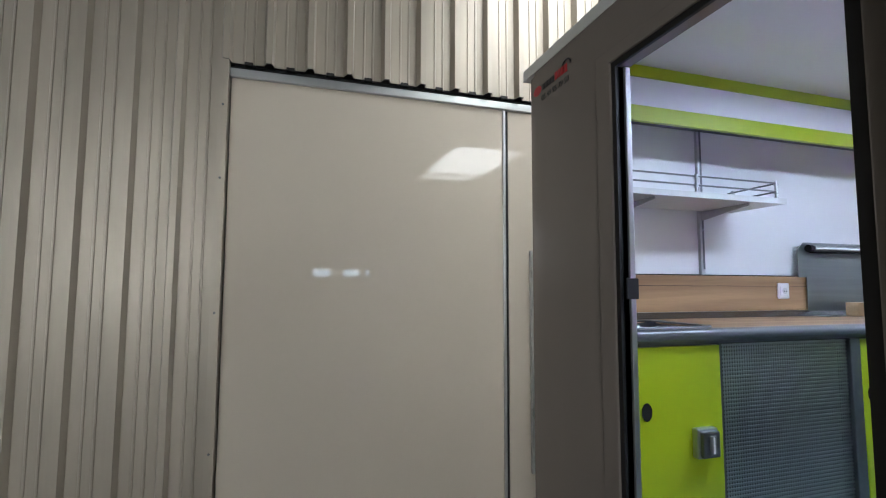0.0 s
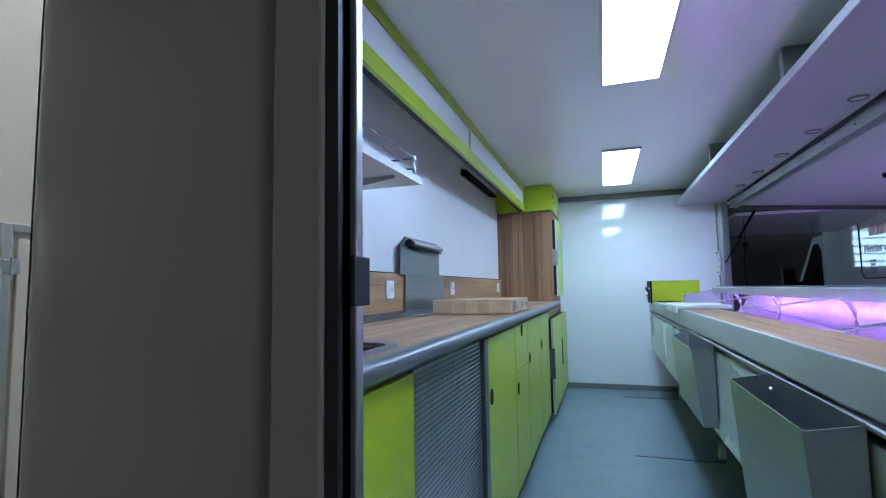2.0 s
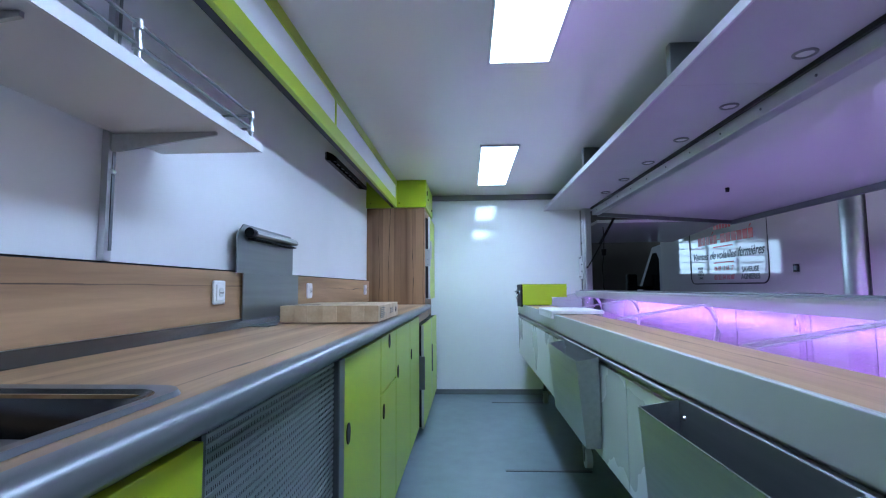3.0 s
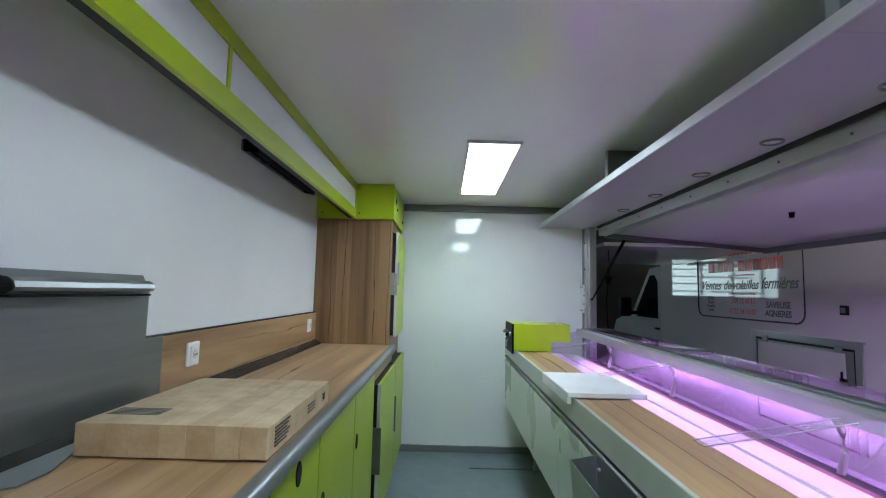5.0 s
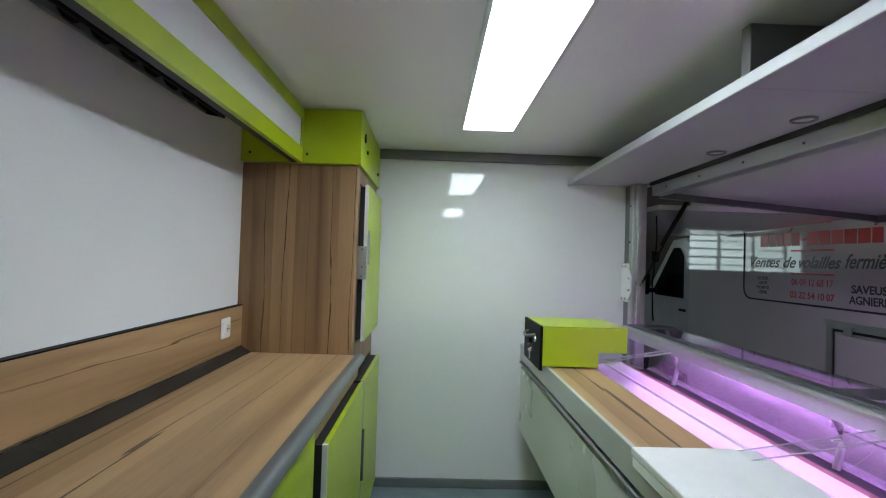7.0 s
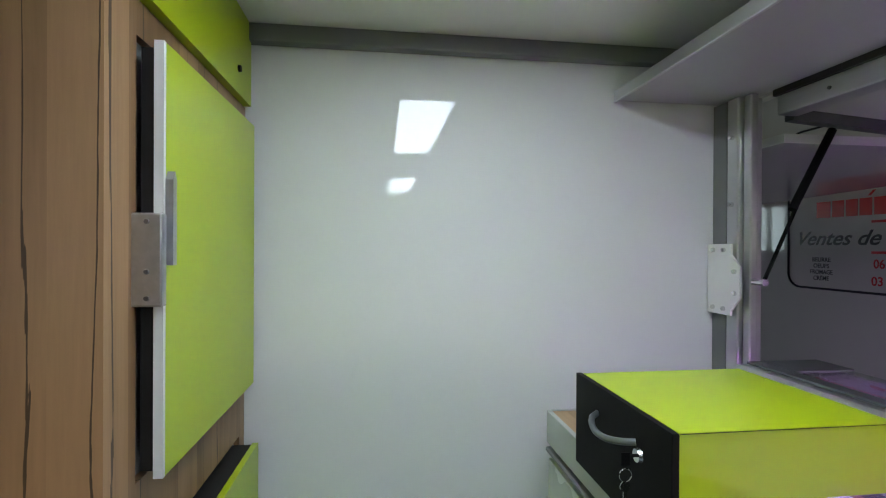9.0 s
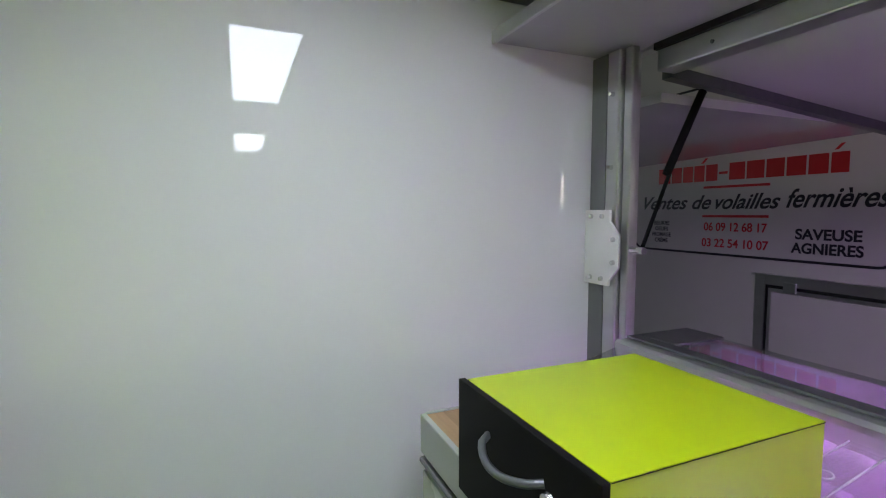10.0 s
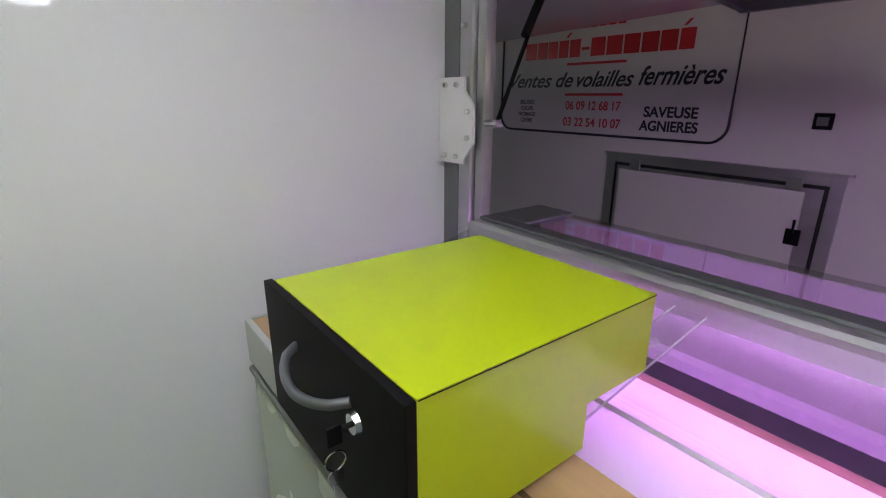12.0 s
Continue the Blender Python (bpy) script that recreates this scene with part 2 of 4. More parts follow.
def strip(bm, line, axis, lo, hi, thick):
    """An open 2D line given thickness and pushed along axis."""
    pts = [Vector(p) for p in line]
    off = []
    for i, p in enumerate(pts):
        d = (pts[min(i + 1, len(pts) - 1)] - pts[max(i - 1, 0)]).normalized()
        off.append(p + Vector((-d.y, d.x)) * thick)
    return prism(bm, [tuple(p) for p in pts] + [tuple(p) for p in reversed(off)], axis, lo, hi)


def tube(bm, line, r, seg=10):
    """A round rod along 3D points."""
    pts = [Vector(p) for p in line]
    rings = []
    for i, p in enumerate(pts):
        d = (pts[min(i + 1, len(pts) - 1)] - pts[max(i - 1, 0)]).normalized()
        q = d.to_track_quat("Z", "Y").to_matrix()
        rings.append([bm.verts.new(p + q @ Vector((r * math.cos(6.2832 * k / seg), r * math.sin(6.2832 * k / seg), 0))) for k in range(seg)])
    for a, b in zip(rings, rings[1:]):
        for k in range(seg):
            bm.faces.new((a[k], a[(k + 1) % seg], b[(k + 1) % seg], b[k]))
    bm.faces.new(list(reversed(rings[0])))
    bm.faces.new(rings[-1])
    return bm


def arc(cx, cy, r, a0, a1, n=8):
    return [(cx + r * math.cos(radians(a0 + (a1 - a0) * i / n)), cy + r * math.sin(radians(a0 + (a1 - a0) * i / n))) for i in range(n + 1)]


def part(name, bm, material, parent=None, label=""):
    """Links a bmesh as one mesh object, under a thing or a part."""
    me = bpy.data.meshes.new(name)
    bm.to_mesh(me)
    bm.free()
    me.materials.append(material)
    ob = new(name, me)
    if parent:
        ob.parent = parent
        ob.matrix_parent_inverse = parent.matrix_world.inverted()
    if label:
        tagged(ob, label)
    return ob


def B(*a, bevel=0.0):
    return box(bmesh.new(), *a, bevel=bevel)


def smooth(ob, angle=40):
    me = ob.data
    me.polygons.foreach_set("use_smooth", [True] * len(me.polygons))
    me.set_sharp_from_angle(angle=radians(angle))
    return ob


def thing(name, label, category, x, y, z, group=""):
    ob = new(name)
    ob.location = (x, y, z)
    bpy.context.view_layer.update()
    return tagged(ob, label, category, group)


def setting(name, bm, material, label, category):
    return tagged(part(name, bm, material), label, category, kind="structure")


def words(name, text, size, m, material, parent, width=0.0, shear=0.0, bold=0.0):
    """Built-in lettering as a mesh, at the pose m, scaled to a width."""
    cu = bpy.data.curves.new(name, "FONT")
    cu.body, cu.size, cu.shear, cu.extrude, cu.offset = text, size, shear, 0.0006, bold
    cu.align_x, cu.align_y = "CENTER", "BOTTOM_BASELINE"
    tmp = new(name, cu)
    me = bpy.data.meshes.new_from_object(tmp.evaluated_get(bpy.context.evaluated_depsgraph_get()))
    bpy.data.objects.remove(tmp)
    xs = [v.co.x for v in me.vertices]
    k = width / (max(xs) - min(xs)) if width else 1
    me.transform(m @ Matrix.Diagonal((k, 1, 1, 1)))
    me.materials.append(material)
    ob = new(name, me)
    ob.parent = parent
    ob.matrix_parent_inverse = parent.matrix_world.inverted()
    return ob


# ---- plan (metres) ----
X0, X1 = 0.74, 5.60          # inside of the rear and front walls
YL, YR = 1.92, -0.18         # inside of the kitchen and counter walls
ZF, ZC = 0.405, 2.48          # trailer floor and ceiling
DY0, DY1, DZ = 0.575, 1.268, 2.245   # doorway
TOP = 1.355                  # worktops

# ---- hall ----
setting("ground", B(-7, 11.4, -9, 3.1, -0.2, 0.0), CONCRETE, "grey concrete floor of the workshop hall", "floor")


def cladding(x0, x1, z0, z1, phase=-0.75, pitch=0.247):
    """Trapezoid sheet steel: narrow ribs, two fine grooves in each pan."""
    line = [(x0, 3.075)]
    k = math.floor((x0 - phase) / pitch)
    while phase + k * pitch < x1 + pitch:
        c = phase + k * pitch
        for dx, y in ((-0.036, 3.075), (-0.020, 3.018), (0.016, 3.018), (0.030, 3.075), (0.088, 3.075), (0.092, 3.069), (0.100, 3.069), (0.104, 3.075), (0.146, 3.075), (0.150, 3.069), (0.158, 3.069), (0.162, 3.075)):
            if x0 < c + dx < x1:
                line.append((c + dx, y))
        k += 1
    line.append((x1, 3.075))
    return strip(bmesh.new(), line, 2, z0, z1, 0.004)


setting("wall_clad_side", cladding(-4.5, -0.78, 0.0, 4.3), CLAD, "beige ribbed sheet steel cladding of the hall", "wall")
setting("wall_clad_upper", cladding(-0.78, 11.4, 2.885, 4.3), CLAD, "beige ribbed sheet steel above a white panel", "wall")
setting("wall_hall_side", B(-7, 11.4, 3.22, 3.3, 0, 4.3), HALL_DARK, "dark hall wall behind the cladding", "wall")
bm = bmesh.new()
prism(bm, [(-0.785, 3.03), (-0.735, 3.03), (-0.735, 3.16), (-0.739, 3.16), (-0.739, 3.034), (-0.785, 3.034)], 2, 0, 2.885)
fl = setting("trim_flashing", bm, CLAD, "beige folded steel flashing beside a panel", "trim")
bm = bmesh.new()
for z in (0.55, 1.35, 2.15, 2.6):
    cyl(bm, (-0.76, 3.031, z), (-0.76, 3.024, z), 0.008, 0.006, 8)
part("screw", bm, DARK_STEEL, fl)
# black blocks put in for the shade of the gaps below the sheet
bm = bmesh.new()
k = 0
while -0.78 + 0.247 * k < 6:
    box(bm, -0.65 + 0.247 * k, -0.60 + 0.247 * k, 3.055, 3.09, 2.872, 2.892)
    k += 1
setting("trim_gap_shade", bm, RUBBER, "dark blocks standing for the shaded gaps under the cladding", "trim")

panel = thing("insulated_panel_wall", "glossy beige insulated panel bay with an aluminium rail", "panel", 1.0, 3.1, 0)
tagged(panel, kind="structure")
part("panel", B(-0.725, 1.105, 3.10, 3.16, 0.03, 2.80), BEIGE, panel)
part("panel", B(1.15, 4.6, 3.10, 3.16, 0.03, 2.80), BEIGE, panel)
part("post", B(1.105, 1.125, 3.085, 3.16, 0.03, 2.80, bevel=0.004), ALU, panel, "pale aluminium joint profile")
part("gasket", B(1.125, 1.15, 3.11, 3.16, 0.03, 2.80), RUBBER, panel)
bm = bmesh.new()
box(bm, -0.735, 4.6, 3.075, 3.16, 2.80, 2.855, bevel=0.006)
part("top_rail", bm, ALU, panel, "aluminium channel along the top edge")
# black bar gives the shade between top rail and cladding
part("shadow_gap", B(-0.735, 4.6, 3.11, 3.16, 2.855, 2.885), RUBBER, panel)
hatch = thing("service_door", "small beige service door with aluminium frame, closed", "door", 1.6, 3.09, 0.9)
tagged(hatch, kind="structure")
for a in ((1.31, 1.345, 3.075, 3.1, 0.2, 1.77), (2.1, 2.135, 3.075, 3.1, 0.2, 1.77), (1.345, 2.1, 3.075, 3.1, 1.735, 1.77)):
    part("frame", B(*a, bevel=0.004), ALU, hatch)
part("leaf", B(1.365, 2.08, 3.078, 3.1, 0.2, 1.715, bevel=0.004), BEIGE, hatch)
bm = B(1.305, 1.365, 3.055, 3.08, 1.575, 1.63, bevel=0.003)
cyl(bm, (1.337, 3.055, 1.57), (1.337, 3.055, 1.635), 0.009)
part("hinge", bm, STEEL, hatch)
bm = B(1.305, 1.365, 3.055, 3.08, 0.60, 0.655, bevel=0.003)
part("hinge", bm, STEEL, hatch)

# hall shell with its rooflights and windows, plus an added unseen glow band
setting("wall_hall_rear", B(-7.1, -7, -9, 3.3, 0, 4.3), HALL_DARK, "dark painted end wall of the hall", "wall")
bm = bmesh.new()
for a in ((11.4, 11.5, -9, -0.45, 0, 4.3), (11.4, 11.5, 1.75, 3.3, 0, 4.3), (11.4, 11.5, -0.45, 1.75, 0, 1.78), (11.4, 11.5, -0.45, 1.75, 2.55, 4.3)):
    box(bm, *a)
setting("wall_hall_front", bm, HALL_DARK, "dark hall end wall with a barred window", "wall")
win = thing("window_1", "barred daylight window in the hall end wall", "window", 11.45, 0.65, 1.78)
tagged(win, kind="structure")
part("pane", B(11.47, 11.48, -0.45, 1.42, 1.78, 2.55), DAY_GLOW, win)
part("pane", B(11.465, 11.475, 1.46, 1.75, 1.78, 2.55), DAY_GLOW, win)
for i in range(5):
    part("bar", B(11.43, 11.45, -0.45, 1.42, 1.86 + 0.15 * i, 1.885 + 0.15 * i), GREY_TRIM, win)
for y in (0.15, 0.8, 1.42):
    part("mullion", B(11.42, 11.46, y, y + 0.04, 1.78, 2.55), GREY_TRIM, win)
# span of the added glow band, kept out of the panel's reflection
FILL_SPAN = (-6.4, -3.2)
HOLES = [(0.25, 0.75), (1.15, 1.62), (1.83, 2.02)]
bm = bmesh.new()
xs = [-7.1, *FILL_SPAN] + [v for h in HOLES for v in h] + [11.5]
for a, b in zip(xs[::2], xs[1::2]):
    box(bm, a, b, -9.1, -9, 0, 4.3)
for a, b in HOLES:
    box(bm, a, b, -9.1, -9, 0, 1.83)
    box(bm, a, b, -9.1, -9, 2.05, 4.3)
box(bm, *FILL_SPAN, -9.1, -9, 0, 2.0)
box(bm, *FILL_SPAN, -9.1, -9, 3.56, 4.3)
setting("wall_hall_far", bm, HALL_DARK, "dark far hall wall with three small windows", "wall")
# unseen fill band, added only to light the cladding from the front
ga = thing("fill_band", "high unseen glowing band added to brighten the cladding", "window", -4.8, -9.05, 2.0)
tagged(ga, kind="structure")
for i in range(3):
    part("pane", B(*FILL_SPAN, -9.08, -9.06, 2.01 + 0.52 * i, 2.50 + 0.52 * i), FILL_GLOW, ga)
    part("rail", B(*FILL_SPAN, -9.08, -9.04, 2.50 + 0.52 * i, 2.53 + 0.52 * i), GREY_TRIM, ga)
for a, b in HOLES:
    wi = thing("window_2", "small bright window in the far hall wall", "window", (a + b) / 2, -9.05, 1.83)
    tagged(wi, kind="structure")
    part("pane", B(a, b, -9.07, -9.06, 1.83, 2.05), DAY_GLOW, wi)
# second sheet is unseen, added to brighten the cladding's top right
ROOFLIGHTS = [(2.7, 4.2, -7.6, -2.6), (1.2, 2.6, 0.6, 2.7)]
bm = bmesh.new()
xs = [-7.1, 1.2, 2.6, 2.7, 4.2, 11.5]
for a, b in zip(xs, xs[1:]):
    cuts = sorted((r[2], r[3]) for r in ROOFLIGHTS if r[0] <= a and r[1] >= b)
    y = -9.1
    for lo, hi in cuts:
        box(bm, a, b, y, lo, 4.3, 4.4)
        y = hi
    box(bm, a, b, y, 3.3, 4.3, 4.4)
setting("ceiling_hall", bm, HALL_DARK, "dark sheet roof of the hall", "ceiling")
for a, b, c, d in ROOFLIGHTS:
    rl = thing("rooflight", "translucent daylight sheet in the hall roof", "rooflight", (a + b) / 2, (c + d) / 2, 4.3, "rooflights in the hall roof")
    tagged(rl, kind="structure")
    part("sheet", B(a, b, c, d, 4.36, 4.37), SKY_GLOW, rl)
    part("purlin", B(a, b, (c + d) / 2 - 0.06, (c + d) / 2 + 0.06, 4.30, 4.35), HALL_DARK, rl)

# ---- trailer shell ----
setting("floor", B(0.70, 5.65, -0.45, 1.96, 0.33, ZF), FLOOR, "blue-grey vinyl floor of the trailer", "floor")
bm = bmesh.new()
for x in (3.52, 5.235):
    box(bm, x - 0.012, x + 0.012, 0.28, 0.788, ZF, ZF + 0.004)
setting("trim_floor_strips", bm, DARK_STEEL, "dark metal joint strips across the floor", "trim")
setting("ceiling", B(0.70, 5.65, -0.40, 1.96, ZC, 2.53), CEIL_WHITE, "glossy white trailer ceiling", "ceiling")
setting("wall_kitchen", B(X0, 5.65, YL, 1.96, ZF, ZC), MATT_WHITE, "satin white wall behind the kitchen run", "wall")
setting("wall_front", B(X1, 5.65, -0.20, YL, ZF, ZC), GLOSS_WHITE, "glossy white end wall of the trailer", "wall")
setting("trim_ceiling_front", B(5.555, X1, -0.18, 1.92, 2.425, ZC, bevel=0.006), GREY_TRIM, "grey corner profile under the ceiling", "trim")
setting("baseboard", B(5.58, X1, -0.18, 1.92, ZF, 0.458, bevel=0.004), GREY_TRIM, "dark grey coved skirting at the end wall", "baseboard")
# counter side: low wall, header and posts around the serving hatch
setting("wall_counter_low", B(X0, 5.65, -0.40, -0.36, ZF, 1.16), MATT_WHITE, "white low wall under the serving hatch", "wall")
setting("wall_counter_high", B(X0, 5.65, -0.31, -0.271, 2.302, ZC), MATT_WHITE, "white wall strip above the serving hatch", "wall")
bm = B(X0, 5.42, -0.33, -0.26, 2.225, 2.30, bevel=0.005)
hd = setting("trim_hatch_header", bm, ALU, "aluminium header profile of the serving hatch", "trim")
part("gasket", B(X0, 5.42, -0.259, -0.245, 2.285, 2.3045), RUBBER, hd)
bm = bmesh.new()
for i in range(14):
    cyl(bm, (0.95 + 0.33 * i, -0.261, 2.255), (0.95 + 0.33 * i, -0.256, 2.255), 0.006, 0.005, 8)
part("rivet", bm, DARK_STEEL, hd)
post = thing("corner_post", "aluminium hatch corner post with bolted white plate", "post", 5.5, -0.2, ZF)
tagged(post, kind="structure")
part("profile", B(5.53, 5.60, -0.24, -0.175, ZF, 2.30, bevel=0.004), GREY_TRIM, post)
part("profile", B(5.475, 5.527, -0.26, -0.172, ZF, 2.30, bevel=0.006), ALU, post)
part("profile", B(5.44, 5.472, -0.215, -0.188, ZF, 2.30, bevel=0.005), ALU, post)
bm = prism(bmesh.new(), [(5.595, 1.585), (5.595, 1.82), (5.485, 1.82), (5.485, 1.785), (5.445, 1.745), (5.445, 1.645), (5.485, 1.60), (5.485, 1.585)], 1, -0.163, -0.155)
part("plate", bm, WHITE_PLASTIC, post, "white bolted steel plate")
for x, z in ((5.565, 1.80), (5.515, 1.80), (5.565, 1.605), (5.515, 1.605), (5.465, 1.73), (5.465, 1.66)):
    part("bolt", cyl(bmesh.new(), (x, -0.156, z), (x, -0.147, z), 0.008, 0.007, 8), CHROME, post)
for z in (1.95, 2.17):
    part("bolt", cyl(bmesh.new(), (5.50, -0.173, z), (5.50, -0.158, z), 0.008, 0.006, 8), CHROME, post)
setting("wall_hatch_side", B(X0, 1.05, -0.40, -0.36, 1.16, 2.30), MATT_WHITE, "white wall pier beside the serving hatch", "wall")

sup = thing("trailer_chassis", "dark steel trailer chassis standing on four legs", "chassis", 3.2, 0.8, 0)
tagged(sup, kind="structure")
for y in (-0.1, 1.6):
    part("beam", B(0.9, 5.5, y - 0.04, y + 0.04, 0.25, 0.329), DARK_STEEL, sup)
    for x in (1.1, 5.3):
        lg = part("leg", B(x - 0.03, x + 0.03, y - 0.03, y + 0.03, 0.01, 0.25), DARK_STEEL, sup)
        part("foot", B(x - 0.07, x + 0.07, y - 0.07, y + 0.07, 0.0, 0.0095), DARK_STEEL, lg)

# rear wall with the doorway, rounded outer edges
bm = bmesh.new()
for y0, y1, z0, z1 in ((DY1, 1.80, 0.33, 2.46), (-0.40, DY0, 0.33, 2.46), (DY0, DY1, DZ, 2.46)):
    box(bm, 0.70, X0, y0, y1, z0, z1)
setting("wall_rear", bm, TRAILER_SKIN, "grey-beige rear wall of the trailer with doorway", "wall")
bm = prism(bmesh.new(), [(X0, 1.80), (X0, 1.96), (0.80, 1.96)] + arc(0.80, 1.86, 0.10, 90, 180)[1:] + [(0.70, 1.80)], 2, 0.33, 2.46)
smooth(setting("trim_corner", bm, TRAILER_SKIN, "rounded grey-beige vertical corner of the trailer", "trim"))
bm = prism(bmesh.new(), [(0.70, 2.46)] + [(x, z) for x, z in arc(0.78, 2.46, 0.08, 180, 90)] + [(0.80, 2.46)], 1, -0.40, 1.85)
smooth(setting("trim_roof_edge", bm, TRAILER_SKIN, "rounded roof edge of the trailer", "trim"))
rs = thing("builder_decal", "small red and black maker's decal with phone number", "decal", 0.699, 1.7, 2.3)
RP = Matrix(((0, 0, -1, 0.6985), (-1, 0, 0, 0), (0, 1, 0, 0), (0, 0, 0, 1)))
def on_rear(y, z, tilt=0):
    return Matrix.Translation((0, y, z)) @ RP @ pose(0, 0, 0, 0, 0, tilt)
bm = bmesh.new()
bmesh.ops.create_circle(bm, cap_ends=True, segments=24, radius=0.028, matrix=on_rear(1.785, 2.345) @ Matrix.Diagonal((1.3, 0.75, 1, 1)))
part("emblem", bm, RED, rs)
bm = bmesh.new()
for i in range(4):
    box(bm, 0.697, 0.699, 1.718 - 0.025 * i, 1.737 - 0.025 * i, 2.333, 2.358)
part("lettering_bar", bm, INK, rs)
bm = bmesh.new()
for i in range(4):
    box(bm, 0.697, 0.699, 1.616 - 0.025 * i, 1.635 - 0.025 * i, 2.333, 2.366)
part("lettering_bar", bm, RED, rs)
bm = bmesh.new()
tube(bm, [(0.697, 1.545 + 0.03 * math.cos(a), 2.36 + 0.022 * math.sin(a)) for a in [0.4 + 0.3 * i for i in range(11)]], 0.003, 6)
part("emblem", bm, INK, rs)
words("phone_number", "05 49 95 79 50", 0.036, on_rear(1.64, 2.288), INK, rs, 0.22)
rs.location += Vector((0, 0.035, 0.035))

# door frame and the open door leaf folded back on the rear wall
fr = thing("door_1", "open trailer doorway with dark rubber seal and aluminium jambs", "door frame", 0.70, 0.9, ZF)
tagged(fr, kind="structure")
for a in ((0.680, 0.70, DY1 + 0.0205, DY1 + 0.10, ZF - 0.05, DZ + 0.07), (0.680, 0.70, DY0 - 0.10, DY0 - 0.03, ZF - 0.05, DZ + 0.07), (0.680, 0.70, DY0 - 0.03, DY1 + 0.03, DZ + 0.02, DZ + 0.07)):
    part("frame", box(bmesh.new(), *a, bevel=0.005), TRAILER_SKIN, fr)
part("seal", B(0.688, 0.72, DY1, DY1 + 0.020, ZF, DZ), RUBBER, fr, "black rubber seal")
part("seal", B(0.688, 0.72, DY0 - 0.03, DY0, ZF, DZ), RUBBER, fr, "black rubber seal")
part("seal", B(0.688, 0.72, DY0 - 0.03, DY1 + 0.03, DZ, DZ + 0.02), RUBBER, fr, "black rubber seal")
part("jamb", B(0.72, 0.741, DY1 - 0.010, DY1 + 0.02, ZF, DZ, bevel=0.003), ALU, fr, "pale aluminium jamb")
part("jamb", B(0.72, 0.748, DY0 - 0.02, DY0 + 0.005, ZF, DZ, bevel=0.003), ALU, fr)
part("strike_plate", B(0.70, 0.745, DY1 - 0.018, DY1 - 0.0105, 1.468, 1.535, bevel=0.002), RUBBER, fr, "dark grey latch strike")
lf = thing("door_2", "grey-beige trailer door folded back against the wall", "door", 0.65, 0.2, ZF)
tagged(lf, kind="structure")
part("leaf", B(0.635, 0.675, -0.18, 0.475, ZF, DZ, bevel=0.006), TRAILER_SKIN, lf)
part("seal", B(0.628, 0.634, -0.15, 0.445, ZF + 0.03, DZ - 0.03), RUBBER, lf)

# ---- ceiling lamps ----
def led_panel(x0, x1):
    t = thing("ceiling_light", "flat white LED panel with aluminium frame, lit", "ceiling light", (x0 + x1) / 2, 0.77, ZC, "LED panels on the ceiling")
    part("diffuser", B(x0 + 0.014, x1 - 0.014, 0.649, 0.896, ZC - 0.012, ZC - 0.004), LED_GLOW, t, "glowing white diffuser")
    for a in ((x0, x1, 0.635, 0.648), (x0, x1, 0.897, 0.91), (x0, x0 + 0.013, 0.648, 0.897), (x1 - 0.013, x1, 0.648, 0.897)):
        part("frame", B(*a, ZC - 0.016, ZC), ALU, t)
led_panel(1.30, 2.545)
led_panel(3.765, 5.01)

# ---- kitchen run ----
YD = 1.382   # door fronts
# flat proud disc; its black replaces the shade of a cut hole
def oval(bm, x, z, w=0.042, h=0.062, y=YD - 0.0205):
    g = bmesh.ops.create_cone(bm, cap_ends=True, segments=28, radius1=0.5, radius2=0.5, depth=0.003, matrix=Matrix.Translation((x, y, z)) @ pose(0, 0, 0, 90) @ Matrix.Diagonal((w, h, 1, 1)))
    return bm
def unit(name, label, x0, x1, doors):
    """A base cabinet: carcass and lime fronts, each with a dark oval disc for its finger hole."""
    t = thing(name, label, "cabinet", (x0 + x1) / 2, 1.65, ZF, "base cabinets of the kitchen run")
    part("body", B(x0, x1, YD + 0.004, 1.90, ZF + 0.05, 1.30), GREY_TRIM, t)
    for a, b, c, d, hx, hz in doors:
        dr = part("door", B(a, b, YD - 0.018, YD, c, d, bevel=0.002), LIME, t, "lime green laminate front")
        if hx:
            part("finger_hole_shade", oval(bmesh.new(), hx, hz), HOLE_SHADE, dr)
    return t
unit("base_cabinet", "lime green base cabinet with a switch box", 0.80, 1.19, [(0.80, 1.187, 0.50, 1.295, 0.855, 1.075)])
unit("base_cabinet", "lime green base cabinet with oval finger hole", 1.93, 2.52, [(1.932, 2.517, 0.50, 1.295, 1.978, 1.072)])
unit("drawer_cabinet", "lime green base cabinet with drawer above a door", 2.523, 2.935, [(2.525, 2.932, 1.066, 1.295, 2.722, 1.262), (2.525, 2.932, 0.50, 1.059, 2.578, 0.985)])
unit("base_cabinet", "lime green base cabinet with oval finger hole", 2.938, 3.507, [(2.94, 3.504, 0.50, 1.295, 2.99, 1.08)])
unit("base_cabinet", "lime green base cabinet with oval finger hole", 3.51, 4.055, [(3.512, 4.052, 0.50, 1.295, 3.56, 1.09)])
setting("trim_plinth", B(0.80, 5.58, 1.42, 1.46, ZF, ZF + 0.05), GREY_TRIM, "dark recessed plinth under the cabinets", "trim")

sw = thing("switch_box", "grey surface-mounted rotary isolator switch on the cabinet", "switch", 1.09, 1.35, 0.98)
part("base", B(1.045, 1.135, 1.335, YD - 0.018, 0.905, 1.010, bevel=0.006), STEEL, sw, "pale grey back box")
part("cover", B(1.052, 1.128, 1.318, 1.336, 0.912, 1.003, bevel=0.006), DARK_STEEL, sw)
